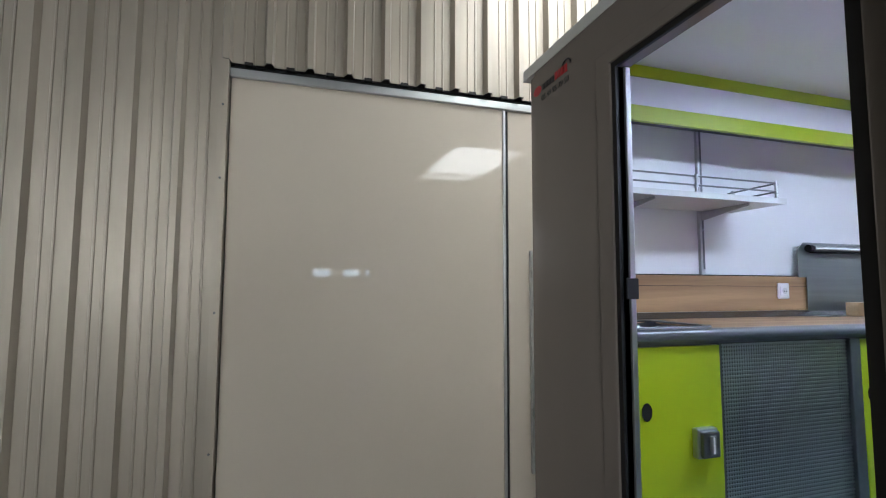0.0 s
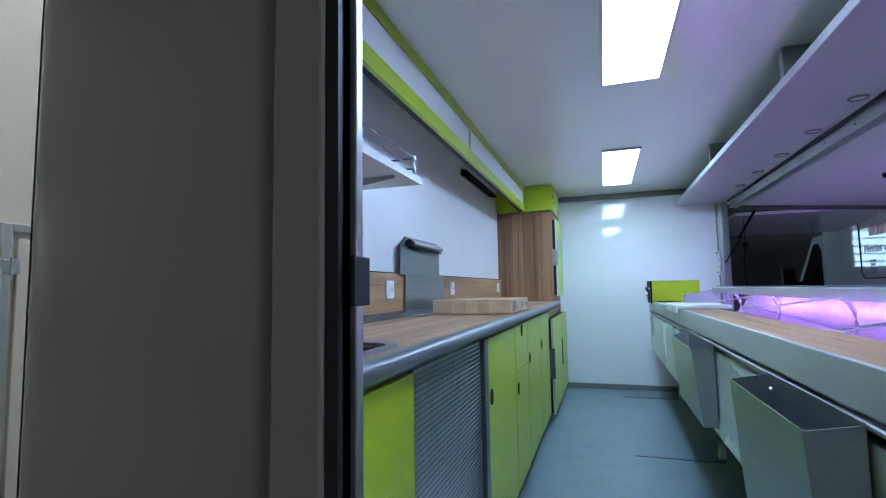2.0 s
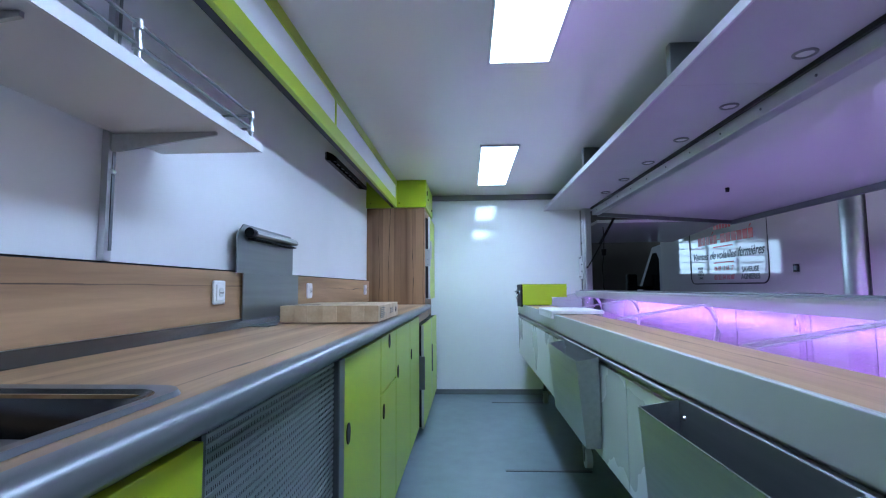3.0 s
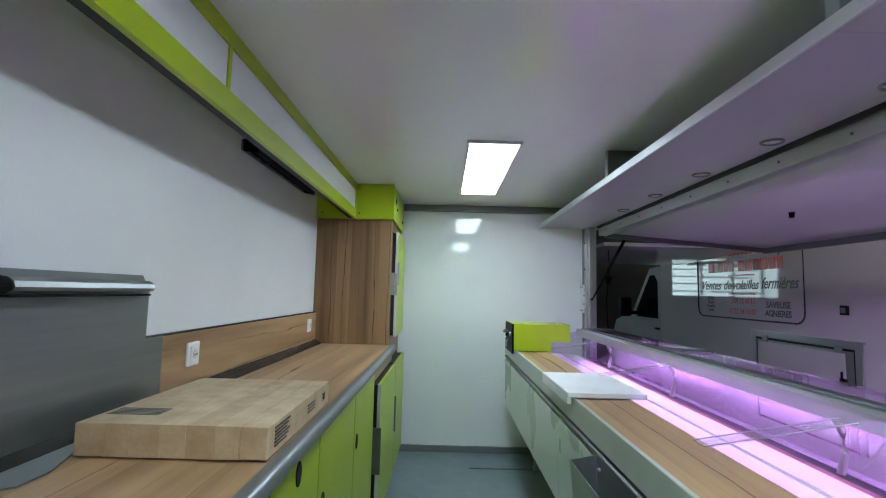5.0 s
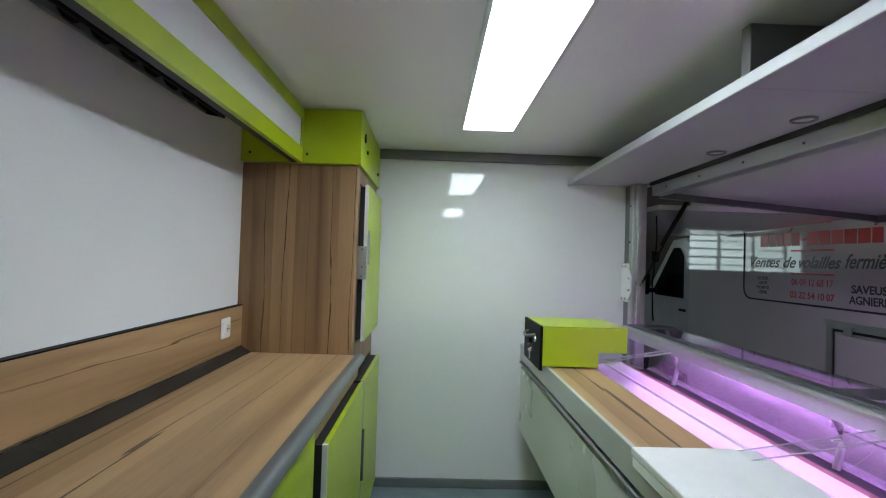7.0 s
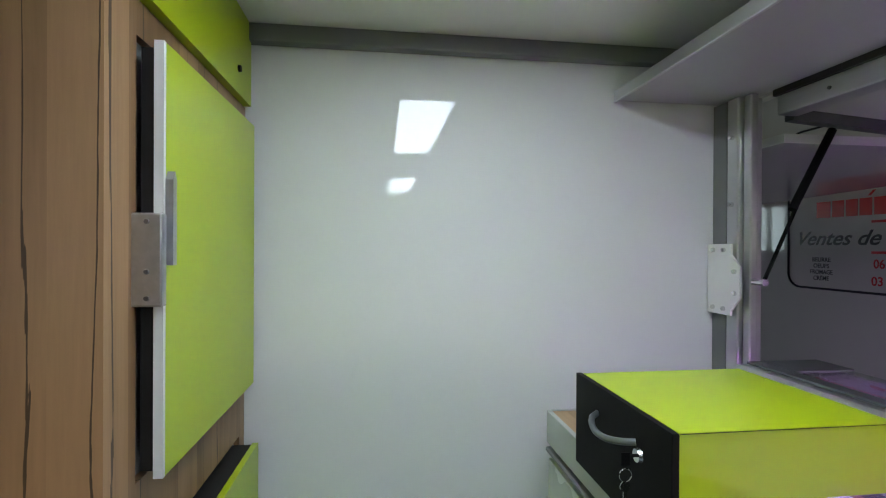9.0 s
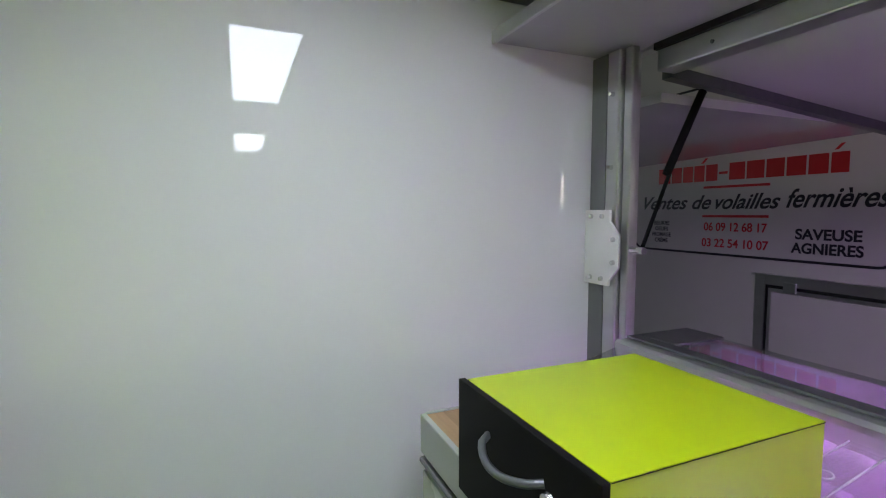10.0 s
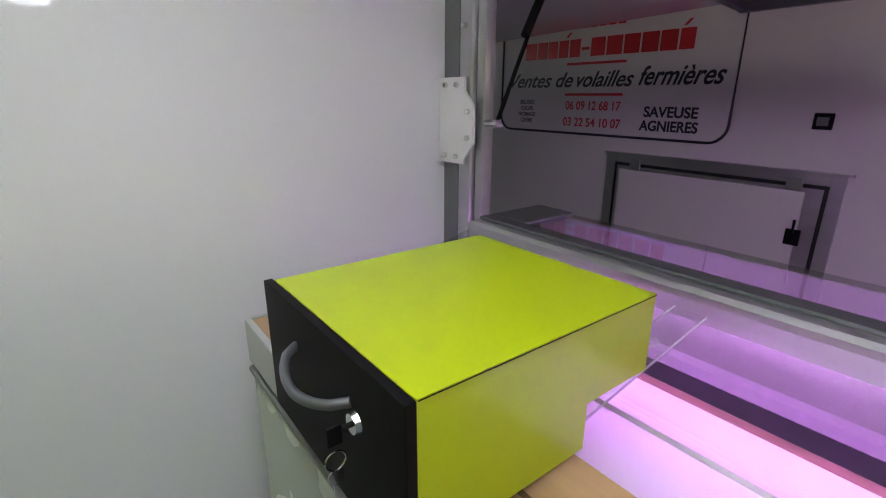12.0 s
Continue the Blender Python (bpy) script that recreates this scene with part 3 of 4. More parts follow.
part("rocker", B(1.078, 1.104, 1.312, 1.319, 0.925, 0.990, bevel=0.003), GREY_TRIM, sw)
part("indicator", B(1.087, 1.094, 1.310, 1.3125, 0.930, 0.985), WHITE_PLASTIC, sw)

gr = thing("vent_grille", "perforated grey steel vent panel in a frame", "grille", 1.57, 1.38, ZF, "")
# near-black sheet gives the shade seen through the perforations
part("backing", B(1.195, 1.925, 1.42, 1.44, 0.50, 1.30), HOLE_SHADE, gr)
part("frame", B(1.868, 1.926, YD - 0.022, 1.42, 0.50, 1.30, bevel=0.004), DARK_STEEL, gr)
part("frame", B(1.191, 1.203, YD - 0.012, 1.42, 0.50, 1.30), DARK_STEEL, gr)
vs, fs = [], []
def quad_bar(x0, x1, z0, z1, y):
    i = len(vs)
    vs.extend([(x0, y, z0), (x1, y, z0), (x1, y, z1), (x0, y, z1), (x0, y + 0.003, z0), (x1, y + 0.003, z0), (x1, y + 0.003, z1), (x0, y + 0.003, z1)])
    fs.extend([(i, i + 1, i + 2, i + 3), (i + 4, i + 7, i + 6, i + 5), (i, i + 4, i + 5, i + 1), (i + 3, i + 2, i + 6, i + 7)])
for i in range(55):
    z = 0.505 + i * 0.0145
    quad_bar(1.203, 1.868, z, z + 0.0062, YD - 0.006)
for i in range(55):
    x = 1.205 + i * 0.0121
    quad_bar(x, x + 0.0042, 0.505, 1.297, YD - 0.0045)
me = bpy.data.meshes.new("perforated_sheet")
me.from_pydata(vs, [], fs)
me.materials.append(STEEL)
g = new("perforated_sheet", me)
g.parent = gr
g.matrix_parent_inverse = gr.matrix_world.inverted()
tagged(g, kind="stuff")

wt = thing("worktop", "long oak-decor worktop with grey rounded metal edge", "worktop", 2.8, 1.62, TOP)
bm = bmesh.new()
loops = []
for z in (TOP, 1.317):
    for a in ((X0, 4.83, 1.372, 1.895), (0.81, 1.19, 1.433, 1.723)):
        loops.append([bm.verts.new((x, y, z)) for x, y in ((a[0], a[2]), (a[1], a[2]), (a[1], a[3]), (a[0], a[3]))])
for a, b in ((0, 1), (2, 3), (0, 2), (1, 3)):
    for k in range(4):
        bm.faces.new((loops[a][k], loops[a][(k + 1) % 4], loops[b][(k + 1) % 4], loops[b][k]))
bmesh.ops.recalc_face_normals(bm, faces=bm.faces)
part("top", bm, WOOD_X, wt)
bm = prism(bmesh.new(), [(1.372, 1.358), (1.365, 1.3585)] + arc(1.356, 1.336, 0.0225, 90, 270, 10) + [(1.372, 1.300)], 0, X0, 4.86)
smooth(part("edge", bm, BULLNOSE, wt, "grey half-round metal edge"))
part("upstand", prism(bmesh.new(), [(1.895, TOP), (1.850, TOP + 0.001), (1.893, 1.385), (1.895, 1.385)], 0, X0, 4.83), UPSTAND, wt, "grey coved joint strip")
sp = thing("splashback", "oak-decor splashback board along the wall", "splashback", 2.8, 1.91, 1.386)
part("board", B(X0, 4.83, 1.897, YL, 1.386, 1.568), WOOD_X, sp)
part("edge", B(X0, 4.83, 1.896, YL, 1.569, 1.573), BLACK, sp)

sk = thing("sink", "inset stainless steel sink with rounded rim", "sink", 1.0, 1.578, TOP)
def ring(cx, cy, hx, hy, r, n=6):
    p = []
    for sx, sy, a in ((1, 1, 0), (-1, 1, 90), (-1, -1, 180), (1, -1, 270)):
        p += arc(cx + sx * (hx - r), cy + sy * (hy - r), r, a, a + 90, n)
    return p
bm = bmesh.new()
rings = []
for hx, hy, r, z in ((0.245, 0.178, 0.05, TOP + 0.001), (0.242, 0.175, 0.05, TOP + 0.008), (0.222, 0.155, 0.05, TOP + 0.006), (0.205, 0.140, 0.06, TOP - 0.01), (0.190, 0.125, 0.06, 1.315), (0.18, 0.115, 0.06, 1.21)):
    rings.append([bm.verts.new((x, y, z)) for x, y in ring(1.0, 1.578, hx - 0.02, hy, r)])
for a, b in zip(rings[:3], rings[1:3]):
    for k in range(len(a)):
        bm.faces.new((a[k], a[(k + 1) % len(a)], b[(k + 1) % len(a)], b[k]))
bmesh.ops.delete(bm, geom=[v for v in bm.verts if not v.link_faces], context="VERTS")
bmesh.ops.recalc_face_normals(bm, faces=bm.faces)
smooth(part("rim", bm, DARK_STEEL, sk, "brushed steel rim"))
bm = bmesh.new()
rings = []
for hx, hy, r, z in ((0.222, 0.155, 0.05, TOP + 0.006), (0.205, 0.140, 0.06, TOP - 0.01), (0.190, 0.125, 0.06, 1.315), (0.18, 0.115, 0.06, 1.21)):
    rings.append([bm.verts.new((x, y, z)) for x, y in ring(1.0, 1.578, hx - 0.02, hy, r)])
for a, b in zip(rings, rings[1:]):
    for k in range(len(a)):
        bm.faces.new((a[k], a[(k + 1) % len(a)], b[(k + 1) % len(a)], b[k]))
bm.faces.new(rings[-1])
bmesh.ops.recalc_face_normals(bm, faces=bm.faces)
# bowl colour is darkened for the shadow and dark reflections inside
smooth(part("basin", bm, mat("shaded_sink_steel", (0.10, 0.105, 0.11), 0.22, 0.9), sk))
part("drain", cyl(bmesh.new(), (1.0, 1.578, 1.211), (1.0, 1.578, 1.215), 0.04, 0.036), CHROME, sk)

def outlet(x):
    t = thing("wall_socket", "white wall socket on the oak splashback", "socket", x, 1.895, 1.5, "sockets on the splashback")
    part("plate", B(x - 0.04, x + 0.04, 1.886, 1.897, 1.448, 1.533, bevel=0.006), WHITE_PLASTIC, t)
    part("insert", B(x - 0.028, x + 0.028, 1.882, 1.887, 1.461, 1.520, bevel=0.004), WHITE_PLASTIC, t)
    part("recess", cyl(bmesh.new(), (x, 1.8825, 1.491), (x, 1.880, 1.491), 0.017, 0.017, 20), LIME_EDGE, t)
    # pin holes are near-black dots in place of shaded openings
    part("pin_hole", cyl(bmesh.new(), (x - 0.007, 1.8805, 1.489), (x - 0.007, 1.879, 1.489), 0.003, 0.003, 8), HOLE_SHADE, t)
    part("pin_hole", cyl(bmesh.new(), (x + 0.007, 1.8805, 1.489), (x + 0.007, 1.879, 1.489), 0.003, 0.003, 8), HOLE_SHADE, t)
for x in (2.205, 3.185, 4.645):
    outlet(x)

sc = thing("paper_dispenser", "grey steel wrapping-paper holder standing on the worktop", "dispenser", 2.6, 1.88, TOP)
bm = prism(bmesh.new(), [(2.375, 1.572), (2.375, 1.385), (2.405, 1.360), (2.95, 1.360), (2.985, 1.385), (2.985, 1.572)], 1, 1.884, 1.888)
part("base_plate", bm, GREY_STEEL, sc)
bm = prism(bmesh.new(), [(2.305, 1.565), (2.885, 1.565), (2.885, 1.715), (2.85, 1.757), (2.355, 1.757), (2.305, 1.712)], 1, 1.878, 1.882)
part("back_plate", bm, GREY_STEEL, sc)
bm = prism(bmesh.new(), [(2.375, 1.884), (2.345, 1.80), (2.365, 1.772), (2.44, 1.772), (2.60, 1.829), (2.95, 1.884)], 2, 1.356, 1.360)
part("base_lip", bm, GREY_STEEL, sc)
bm = prism(bmesh.new(), [(1.8775, 1.741), (1.852, 1.741), (1.838, 1.732), (1.834, 1.720), (1.840, 1.712), (1.8775, 1.708)], 0, 2.39, 2.84)
part("tear_bar", bm, GREY_STEEL, sc, "grey steel tear bar")
part("blade", B(2.39, 2.84, 1.845, 1.877, 1.699, 1.704), BLACK, sc, "black cutting blade under the bar")
bm = cyl(bmesh.new(), (2.358, 1.857, 1.724), (2.3895, 1.857, 1.724), 0.020, 0.017, 14)
part("end_cap", bm, BLACK, sc)

bl = thing("butcher_block", "thick pale wooden butcher block with printed label", "chopping block", 2.82, 1.62, TOP)
edges = [1.376, 1.437, 1.489, 1.553, 1.611, 1.676, 1.731, 1.795]
for y0, y1 in zip(edges, edges[1:]):
    part("stave", B(2.525, 3.068, y0 + 0.0002, y1 - 0.0002, 1.360, 1.430, bevel=0.0025 if y0 == 1.376 or y1 == 1.795 else 0.0008), STAVE, bl)
for i in range(6):
    part("print_bar", B(2.57, 2.65 + 0.012 * (i % 3), 1.3745, 1.3762, 1.375 + 0.008 * i, 1.379 + 0.008 * i), INK, bl)
for i in range(3):
    part("print_bar", B(2.83, 2.90, 1.3745, 1.3762, 1.385 + 0.009 * i, 1.389 + 0.009 * i), INK, bl)
words("block_mark", "30", 0.035, Matrix.Translation((3.0, 1.3755, 1.383)) @ pose(0, 0, 0, 90), INK, bl)
for i in range(6):
    part("print_bar", B(2.60 + 0.011 * i, 2.606 + 0.011 * i, 1.66, 1.78, 1.4302, 1.4308), INK, bl)

# wall shelf with gallery rail
sh = thing("wall_shelf", "white wall shelf with metal gallery rail", "shelf", 1.2, 1.75, 1.9)
part("board", B(X0 + 0.05, 1.87, 1.60, 1.90, 1.898, 1.922, bevel=0.003), MATT_WHITE, sh)
part("front_edge", B(X0 + 0.05, 1.872, 1.596, 1.5995, 1.897, 1.923), LIME_EDGE, sh, "pale edge strip")
for z in (1.957, 1.997):
    part("rail", tube(bmesh.new(), [(X0 + 0.06, 1.612, z), (1.83, 1.612, z), (1.837, 1.619, z), (1.837, 1.88, z)], 0.004, 8), GREY_TRIM, sh)
for x, y in ((0.93, 1.612), (1.36, 1.612), (1.832, 1.614), (1.837, 1.85)):
    bm = cyl(bmesh.new(), (x, y, 1.922), (x, y, 1.930), 0.013, 0.010, 14)
    cyl(bm, (x, y, 1.930), (x, y, 2.002), 0.006, 0.006, 12)
    for z in (1.957, 1.997):
        cyl(bm, (x, y, z - 0.010), (x, y, z + 0.008), 0.010, 0.008, 14)
    smooth(part("rail_post", bm, STEEL, sh, "grey turned rail post"))
for x in (1.15, 1.68):
    part("upright", B(x - 0.012, x + 0.012, 1.902, YL, 1.575, 2.47), ALU, sh, "slotted aluminium upright")
    part("slot", B(x + 0.001, x + 0.011, 1.900, 1.9035, 1.60, 2.46), DARK_STEEL, sh)
    part("bracket", prism(bmesh.new(), [(1.63, 1.897), (1.63, 1.888), (1.88, 1.853), (1.902, 1.853), (1.902, 1.897)], 0, x - 0.004, x + 0.004), STEEL, sh)
    part("bracket_screw", cyl(bmesh.new(), (x, 1.900, 1.80), (x, 1.893, 1.80), 0.009, 0.007, 10), CHROME, sh)

# valance with white light panels
va = thing("valance", "lime green valance with white opal panels under the ceiling", "valance", 2.8, 1.64, 2.23)
part("lower_band", B(X0, 4.80, 1.640, 1.660, 2.230, 2.298), LIME, va)
part("upper_band", B(X0, 4.80, 1.640, 1.660, 2.428, ZC), LIME, va)
for a, b in ((X0, 2.79), (2.81, 4.775)):
    part("panel", B(a, b, 1.646, 1.658, 2.299, 2.427), MATT_WHITE, va, "white opal panel")
part("divider", B(2.791, 2.809, 1.641, 1.659, 2.298, 2.428), LIME, va)
part("divider", B(4.776, 4.80, 1.641, 1.659, 2.298, 2.428), LIME, va)
# lip is coloured black for the shadow band between valance and wall
part("under_shade", B(X0, 4.80, 1.6605, 1.688, 2.230, 2.242), RUBBER, va, "underside lip, black to give the wall shadow behind the valance")
rk = thing("hook_rack", "dark metal rack on the wall behind the valance", "rack", 4.0, 1.9, 2.34)
part("wall_rail", B(3.53, 4.44, 1.906, YL, 2.335, 2.385, bevel=0.003), DARK_STEEL, rk)
part("front_rail", B(3.53, 4.44, 1.838, 1.850, 2.318, 2.345, bevel=0.003), BLACK, rk)
for x in (3.53, 4.432):
    part("end_plate", prism(bmesh.new(), [(1.838, 2.318), (1.906, 2.330), (1.906, 2.385), (1.872, 2.372), (1.838, 2.345)], 0, x - 0.0085, x - 0.0005), BLACK, rk)
for i in range(8):
    x = 3.60 + 0.108 * i
    part("crossbar", tube(bmesh.new(), [(x, 1.848, 2.332), (x, 1.872, 2.326), (x, 1.892, 2.340), (x, 1.908, 2.362)], 0.007, 8), BLACK, rk)

# tall fridge cupboard
cu = thing("tall_cupboard", "tall oak-decor cupboard with lime green fridge door", "cupboard", 5.2, 1.65, TOP)
part("side", B(4.83, 4.85, 1.392, YL, TOP + 0.001, 2.228), WOOD_Z, cu)
part("body", B(4.851, 5.58, 1.41, YL, TOP - 0.04, 2.228), GREY_TRIM, cu)
for a in ((4.851, 4.93, TOP - 0.04, 2.228), (5.535, 5.585, 0.5, 2.228), (4.93, 5.535, 2.165, 2.228), (4.93, 5.535, 1.24, 1.395)):
    part("front_stile", B(a[0], a[1], 1.394, 1.41, a[2], a[3]), WOOD_Z, cu)
dr = part("door", B(4.945, 5.53, 1.352, 1.368, 1.40, 2.16, bevel=0.001), LIME, cu, "lime green laminate fridge door")
part("edge_band", B(4.935, 4.9445, 1.352, 1.368, 1.40, 2.16), LIME_EDGE, dr)
part("gasket", B(4.945, 5.53, 1.369, 1.393, 1.41, 2.15), RUBBER, dr)
h = part("handle", B(4.915, 4.934, 1.345, 1.40, 1.70, 1.86, bevel=0.004), STEEL, cu, "grey metal latch handle")
part("lever", prism(bmesh.new(), [(4.94, 1.77), (4.955, 1.77), (4.955, 1.92), (4.948, 1.935), (4.94, 1.92)], 1, 1.338, 1.351), STEEL, h)
for z in (1.715, 1.76, 1.845):
    part("screw", cyl(bmesh.new(), (4.916, 1.37, z), (4.912, 1.37, z), 0.005, 0.004, 8), DARK_STEEL, h)
gb = thing("overhead_box", "lime green boxed casing above the cupboard", "casing", 5.2, 1.65, 2.23)
part("casing", B(4.80, 5.58, 1.375, YL, 2.231, ZC - 0.001), LIME, gb)
for p in ((5.0, 2.33), (5.45, 2.30)):
    part("cap", cyl(bmesh.new(), (p[0], 1.376, p[1]), (p[0], 1.368, p[1]), 0.010, 0.009, 12), BLACK, gb)
part("vent_cap", cyl(bmesh.new(), (4.92, 1.376, 2.38), (4.92, 1.37, 2.38), 0.022, 0.022, 16), BLACK, gb)
for y in (1.62, 1.88):
    part("screw", cyl(bmesh.new(), (4.801, y, 2.27), (4.796, y, 2.27), 0.006, 0.005, 8), BLACK, gb)
for i, (a, b) in enumerate(((4.10, 4.86), (4.89, 5.52))):
    fu = thing("undercounter_fridge", "lime green fronted under-counter fridge with grey handle", "fridge", (a + b) / 2, 1.6, ZF, "fridges under the worktop")
    part("body", B(a - 0.04, b, YD + 0.03, 1.90, ZF + 0.05, 1.235 if i else 1.29), GREY_TRIM, fu)
    d = part("door", B(a + 0.01, b, 1.335, 1.352, 0.48, 1.225, bevel=0.001), LIME, fu, "lime green laminate fridge door")
    part("edge_band", B(a, a + 0.0095, 1.335, 1.352, 0.48, 1.225), LIME_EDGE, d)
    part("gasket", B(a + 0.01, b, 1.353, YD + 0.028, 0.49, 1.22), RUBBER, d)
    part("handle", B(a - 0.014, a - 0.001, 1.325, 1.38, 0.76, 1.0, bevel=0.004), DARK_STEEL, fu, "grey latch handle")
setting("trim_fridge_fascia", B(4.06, 4.93, 1.372, 1.394, 1.24, 1.299), WOOD_X, "oak-decor fascia strip above the fridge doors", "trim")

# ---- counter side ----
TR = 1.343    # serving counter top
dc = thing("display_counter", "serving counter with oak top and pale grey panels", "counter", 3.2, 0.3, ZF)
part("top", B(X0 + 0.1, 5.35, 0.293, 0.497, TR - 0.03, TR), WOOD_X, dc, "oak-decor work strip")
bm = prism(bmesh.new(), [(0.499, TR + 0.003), (0.5105, TR + 0.003), (0.512, TR + 0.001), (0.512, 1.258), (0.499, 1.258)], 0, X0 + 0.1, 5.352)
part("fascia", bm, FASCIA, dc, "pale metal front edge")
part("end_edge", B(5.3505, 5.358, 0.293, 0.498, 1.262, TR + 0.003), FASCIA, dc)
bm = prism(bmesh.new(), [(0.496, 1.244), (0.511, 1.244), (0.515, 1.241), (0.515, 1.234), (0.511, 1.231), (0.496, 1.231)], 0, X0 + 0.1, 5.352)
part("hanging_rail", bm, GREY_TRIM, dc, "grey hanging rail")
part("shadow_gap", B(X0 + 0.1, 5.345, 0.475, 0.4955, 1.20, 1.264), STEEL, dc)
for a, b in ((X0 + 0.1, 2.10), (2.104, 3.55), (3.554, 5.35)):
    part("front_panel", B(a, b, 0.488, 0.508, 0.86, 1.212, bevel=0.002), PALE_GREY, dc)
part("end_panel", B(5.335, 5.35, 0.10, 0.488, 0.87, 1.262), PALE_GREY, dc)
part("underside", B(X0 + 0.1, 5.335, -0.34, 0.487, 0.872, 0.89), GREY_TRIM, dc)
part("plinth", B(X0 + 0.1, 5.335, -0.34, 0.05, ZF + 0.001, 0.869), DARK_STEEL, dc)
def caster(x):
    """A swivel caster: mounting plate, forked bracket and rubber wheel."""
    bm = B(x - 0.045, x + 0.045, 0.24, 0.33, 0.863, 0.871)
    box(bm, x - 0.012, x + 0.012, 0.272, 0.298, 0.535, 0.863)
    for y in (0.259, 0.307):
        prism(bm, [(x - 0.03, 0.535), (x + 0.03, 0.535), (x + 0.012, ZF + 0.04), (x - 0.012, ZF + 0.04)], 1, y, y + 0.004)
    box(bm, x - 0.03, x + 0.03, 0.259, 0.311, 0.530, 0.536)
    c = part("caster", bm, DARK_STEEL, dc)
    bm = cyl(bmesh.new(), (x, 0.267, ZF + 0.055), (x, 0.303, ZF + 0.055), 0.054, 0.054, 24)
    part("wheel", bm, LIME_EDGE, c, "pale grey caster wheel")
for x in (1.87, 3.585, 5.22):
    caster(x)

# display well, its light and glass
cs = thing("display_case", "open display well lit pink under a glass ledge", "display case", 3.2, 0.0, 1.2)
line = [(0.2905, 1.338), (0.286, 1.275), (0.082, 1.266), (0.075, 1.272), (0.066, 1.266), (0.01, 1.238), (-0.005, 1.238), (-0.062, 1.254)]
part("tray", strip(bmesh.new(), line, 0, X0 + 0.1, 5.33, 0.004), mat("tray_plastic", (0.55, 0.55, 0.56), 0.42, var=0.04, scale=4), cs, "pale stepped tray")
part("sill", B(X0 + 0.1, 5.33, -0.090, -0.064, 1.228, 1.254, bevel=0.003), mat("brown_sill", (0.25, 0.12, 0.11), 0.4), cs, "brown sill strip")
part("trough", B(X0 + 0.1, 5.33, -0.215, -0.091, 1.200, 1.217), mat("dark_trough", (0.02, 0.018, 0.024), 0.35), cs, "dark trough at the glass foot")
curve = [(-0.207, 1.219), (-0.250, 1.236), (-0.295, 1.270), (-0.325, 1.325), (-0.333, 1.385), (-0.325, 1.452)]
xs = [X0 + 0.1, 1.85, 2.95, 4.02, 5.33]
for a, b in zip(xs, xs[1:]):
    smooth(part("front_glass", strip(bmesh.new(), curve, 0, a + 0.004, b - 0.004, 0.005), HAZE_GLASS, cs, "curved glass front pane"), 60)
part("end_glass", prism(bmesh.new(), [(0.32, 1.357), (-0.06, 1.445)] + curve[::-1] + [(-0.07, 1.256), (0.28, 1.285)], 0, 5.332, 5.338), GLASS, cs)
rail = part("rail", prism(bmesh.new(), [(-0.115, 1.438), (-0.066, 1.438), (-0.066, 1.409), (-0.058, 1.409), (-0.053, 1.446), (-0.053, 1.458), (-0.062, 1.466), (-0.072, 1.461), (-0.084, 1.464), (-0.115, 1.464)], 0, X0 + 0.1, 5.34), ALU, cs, "aluminium top rail")
part("light_strip", B(X0 + 0.15, 5.20, -0.112, -0.107, 1.4145, 1.4375), PINK_GLOW, cs, "glowing pink light strip")
part("glazing_bead", B(X0 + 0.1, 5.34, -0.135, -0.094, 1.4645, 1.472, bevel=0.002), DARK_STEEL, cs, "dark glazing bead")
part("ledge_glass", B(X0 + 0.1, 3.15, -0.33, -0.116, 1.457, 1.464), GLASS, cs, "clear glass ledge")
part("ledge_glass", B(3.156, 5.34, -0.33, -0.116, 1.457, 1.464), GLASS, cs, "clear glass ledge")
for x in (5.22, 3.85, 2.4):
    part("ledge_clamp", B(x, x + 0.12, -0.325, -0.136, 1.4645, 1.472, bevel=0.002), DARK_STEEL, cs, "dark metal clamp plate")
for x in (4.985, 4.02, 2.95, 1.85):
    pts = [(x, -0.09, 1.438), (x, -0.13, 1.424), (x, -0.175, 1.39), (x, -0.20, 1.34), (x, -0.205, 1.28), (x, -0.19, 1.218)]
    smooth(part("support_tube", tube(bmesh.new(), pts, 0.011, 12), ALU, cs))
for x in (4.735, 3.70, 2.72, 1.70):
    bm = bmesh.new()
    prism(bm, [(0.335, 1.358), (0.33, 1.352), (-0.10, 1.425), (-0.10, 1.433)], 0, x, x + 0.055)
    pb = part("price_bar", bm, ACRYL, cs, "clear acrylic sloping strip")
    part("drilled_hole", tube(bmesh.new(), [(x + 0.0275 + 0.011 * math.cos(0.4 * k), 0.06 + 0.011 * math.sin(0.4 * k), 1.4045 - 0.17 * 0.011 * math.sin(0.4 * k)) for k in range(17)], 0.0016, 6), EDGE_GLASS, pb)
    edge = [(x, 0.335, 1.357), (x, -0.10, 1.431), (x + 0.055, -0.10, 1.431), (x + 0.055, 0.335, 1.357), (x, 0.335, 1.357)]
    part("polished_edge", tube(bmesh.new(), edge, 0.0018, 6), EDGE_GLASS, pb)

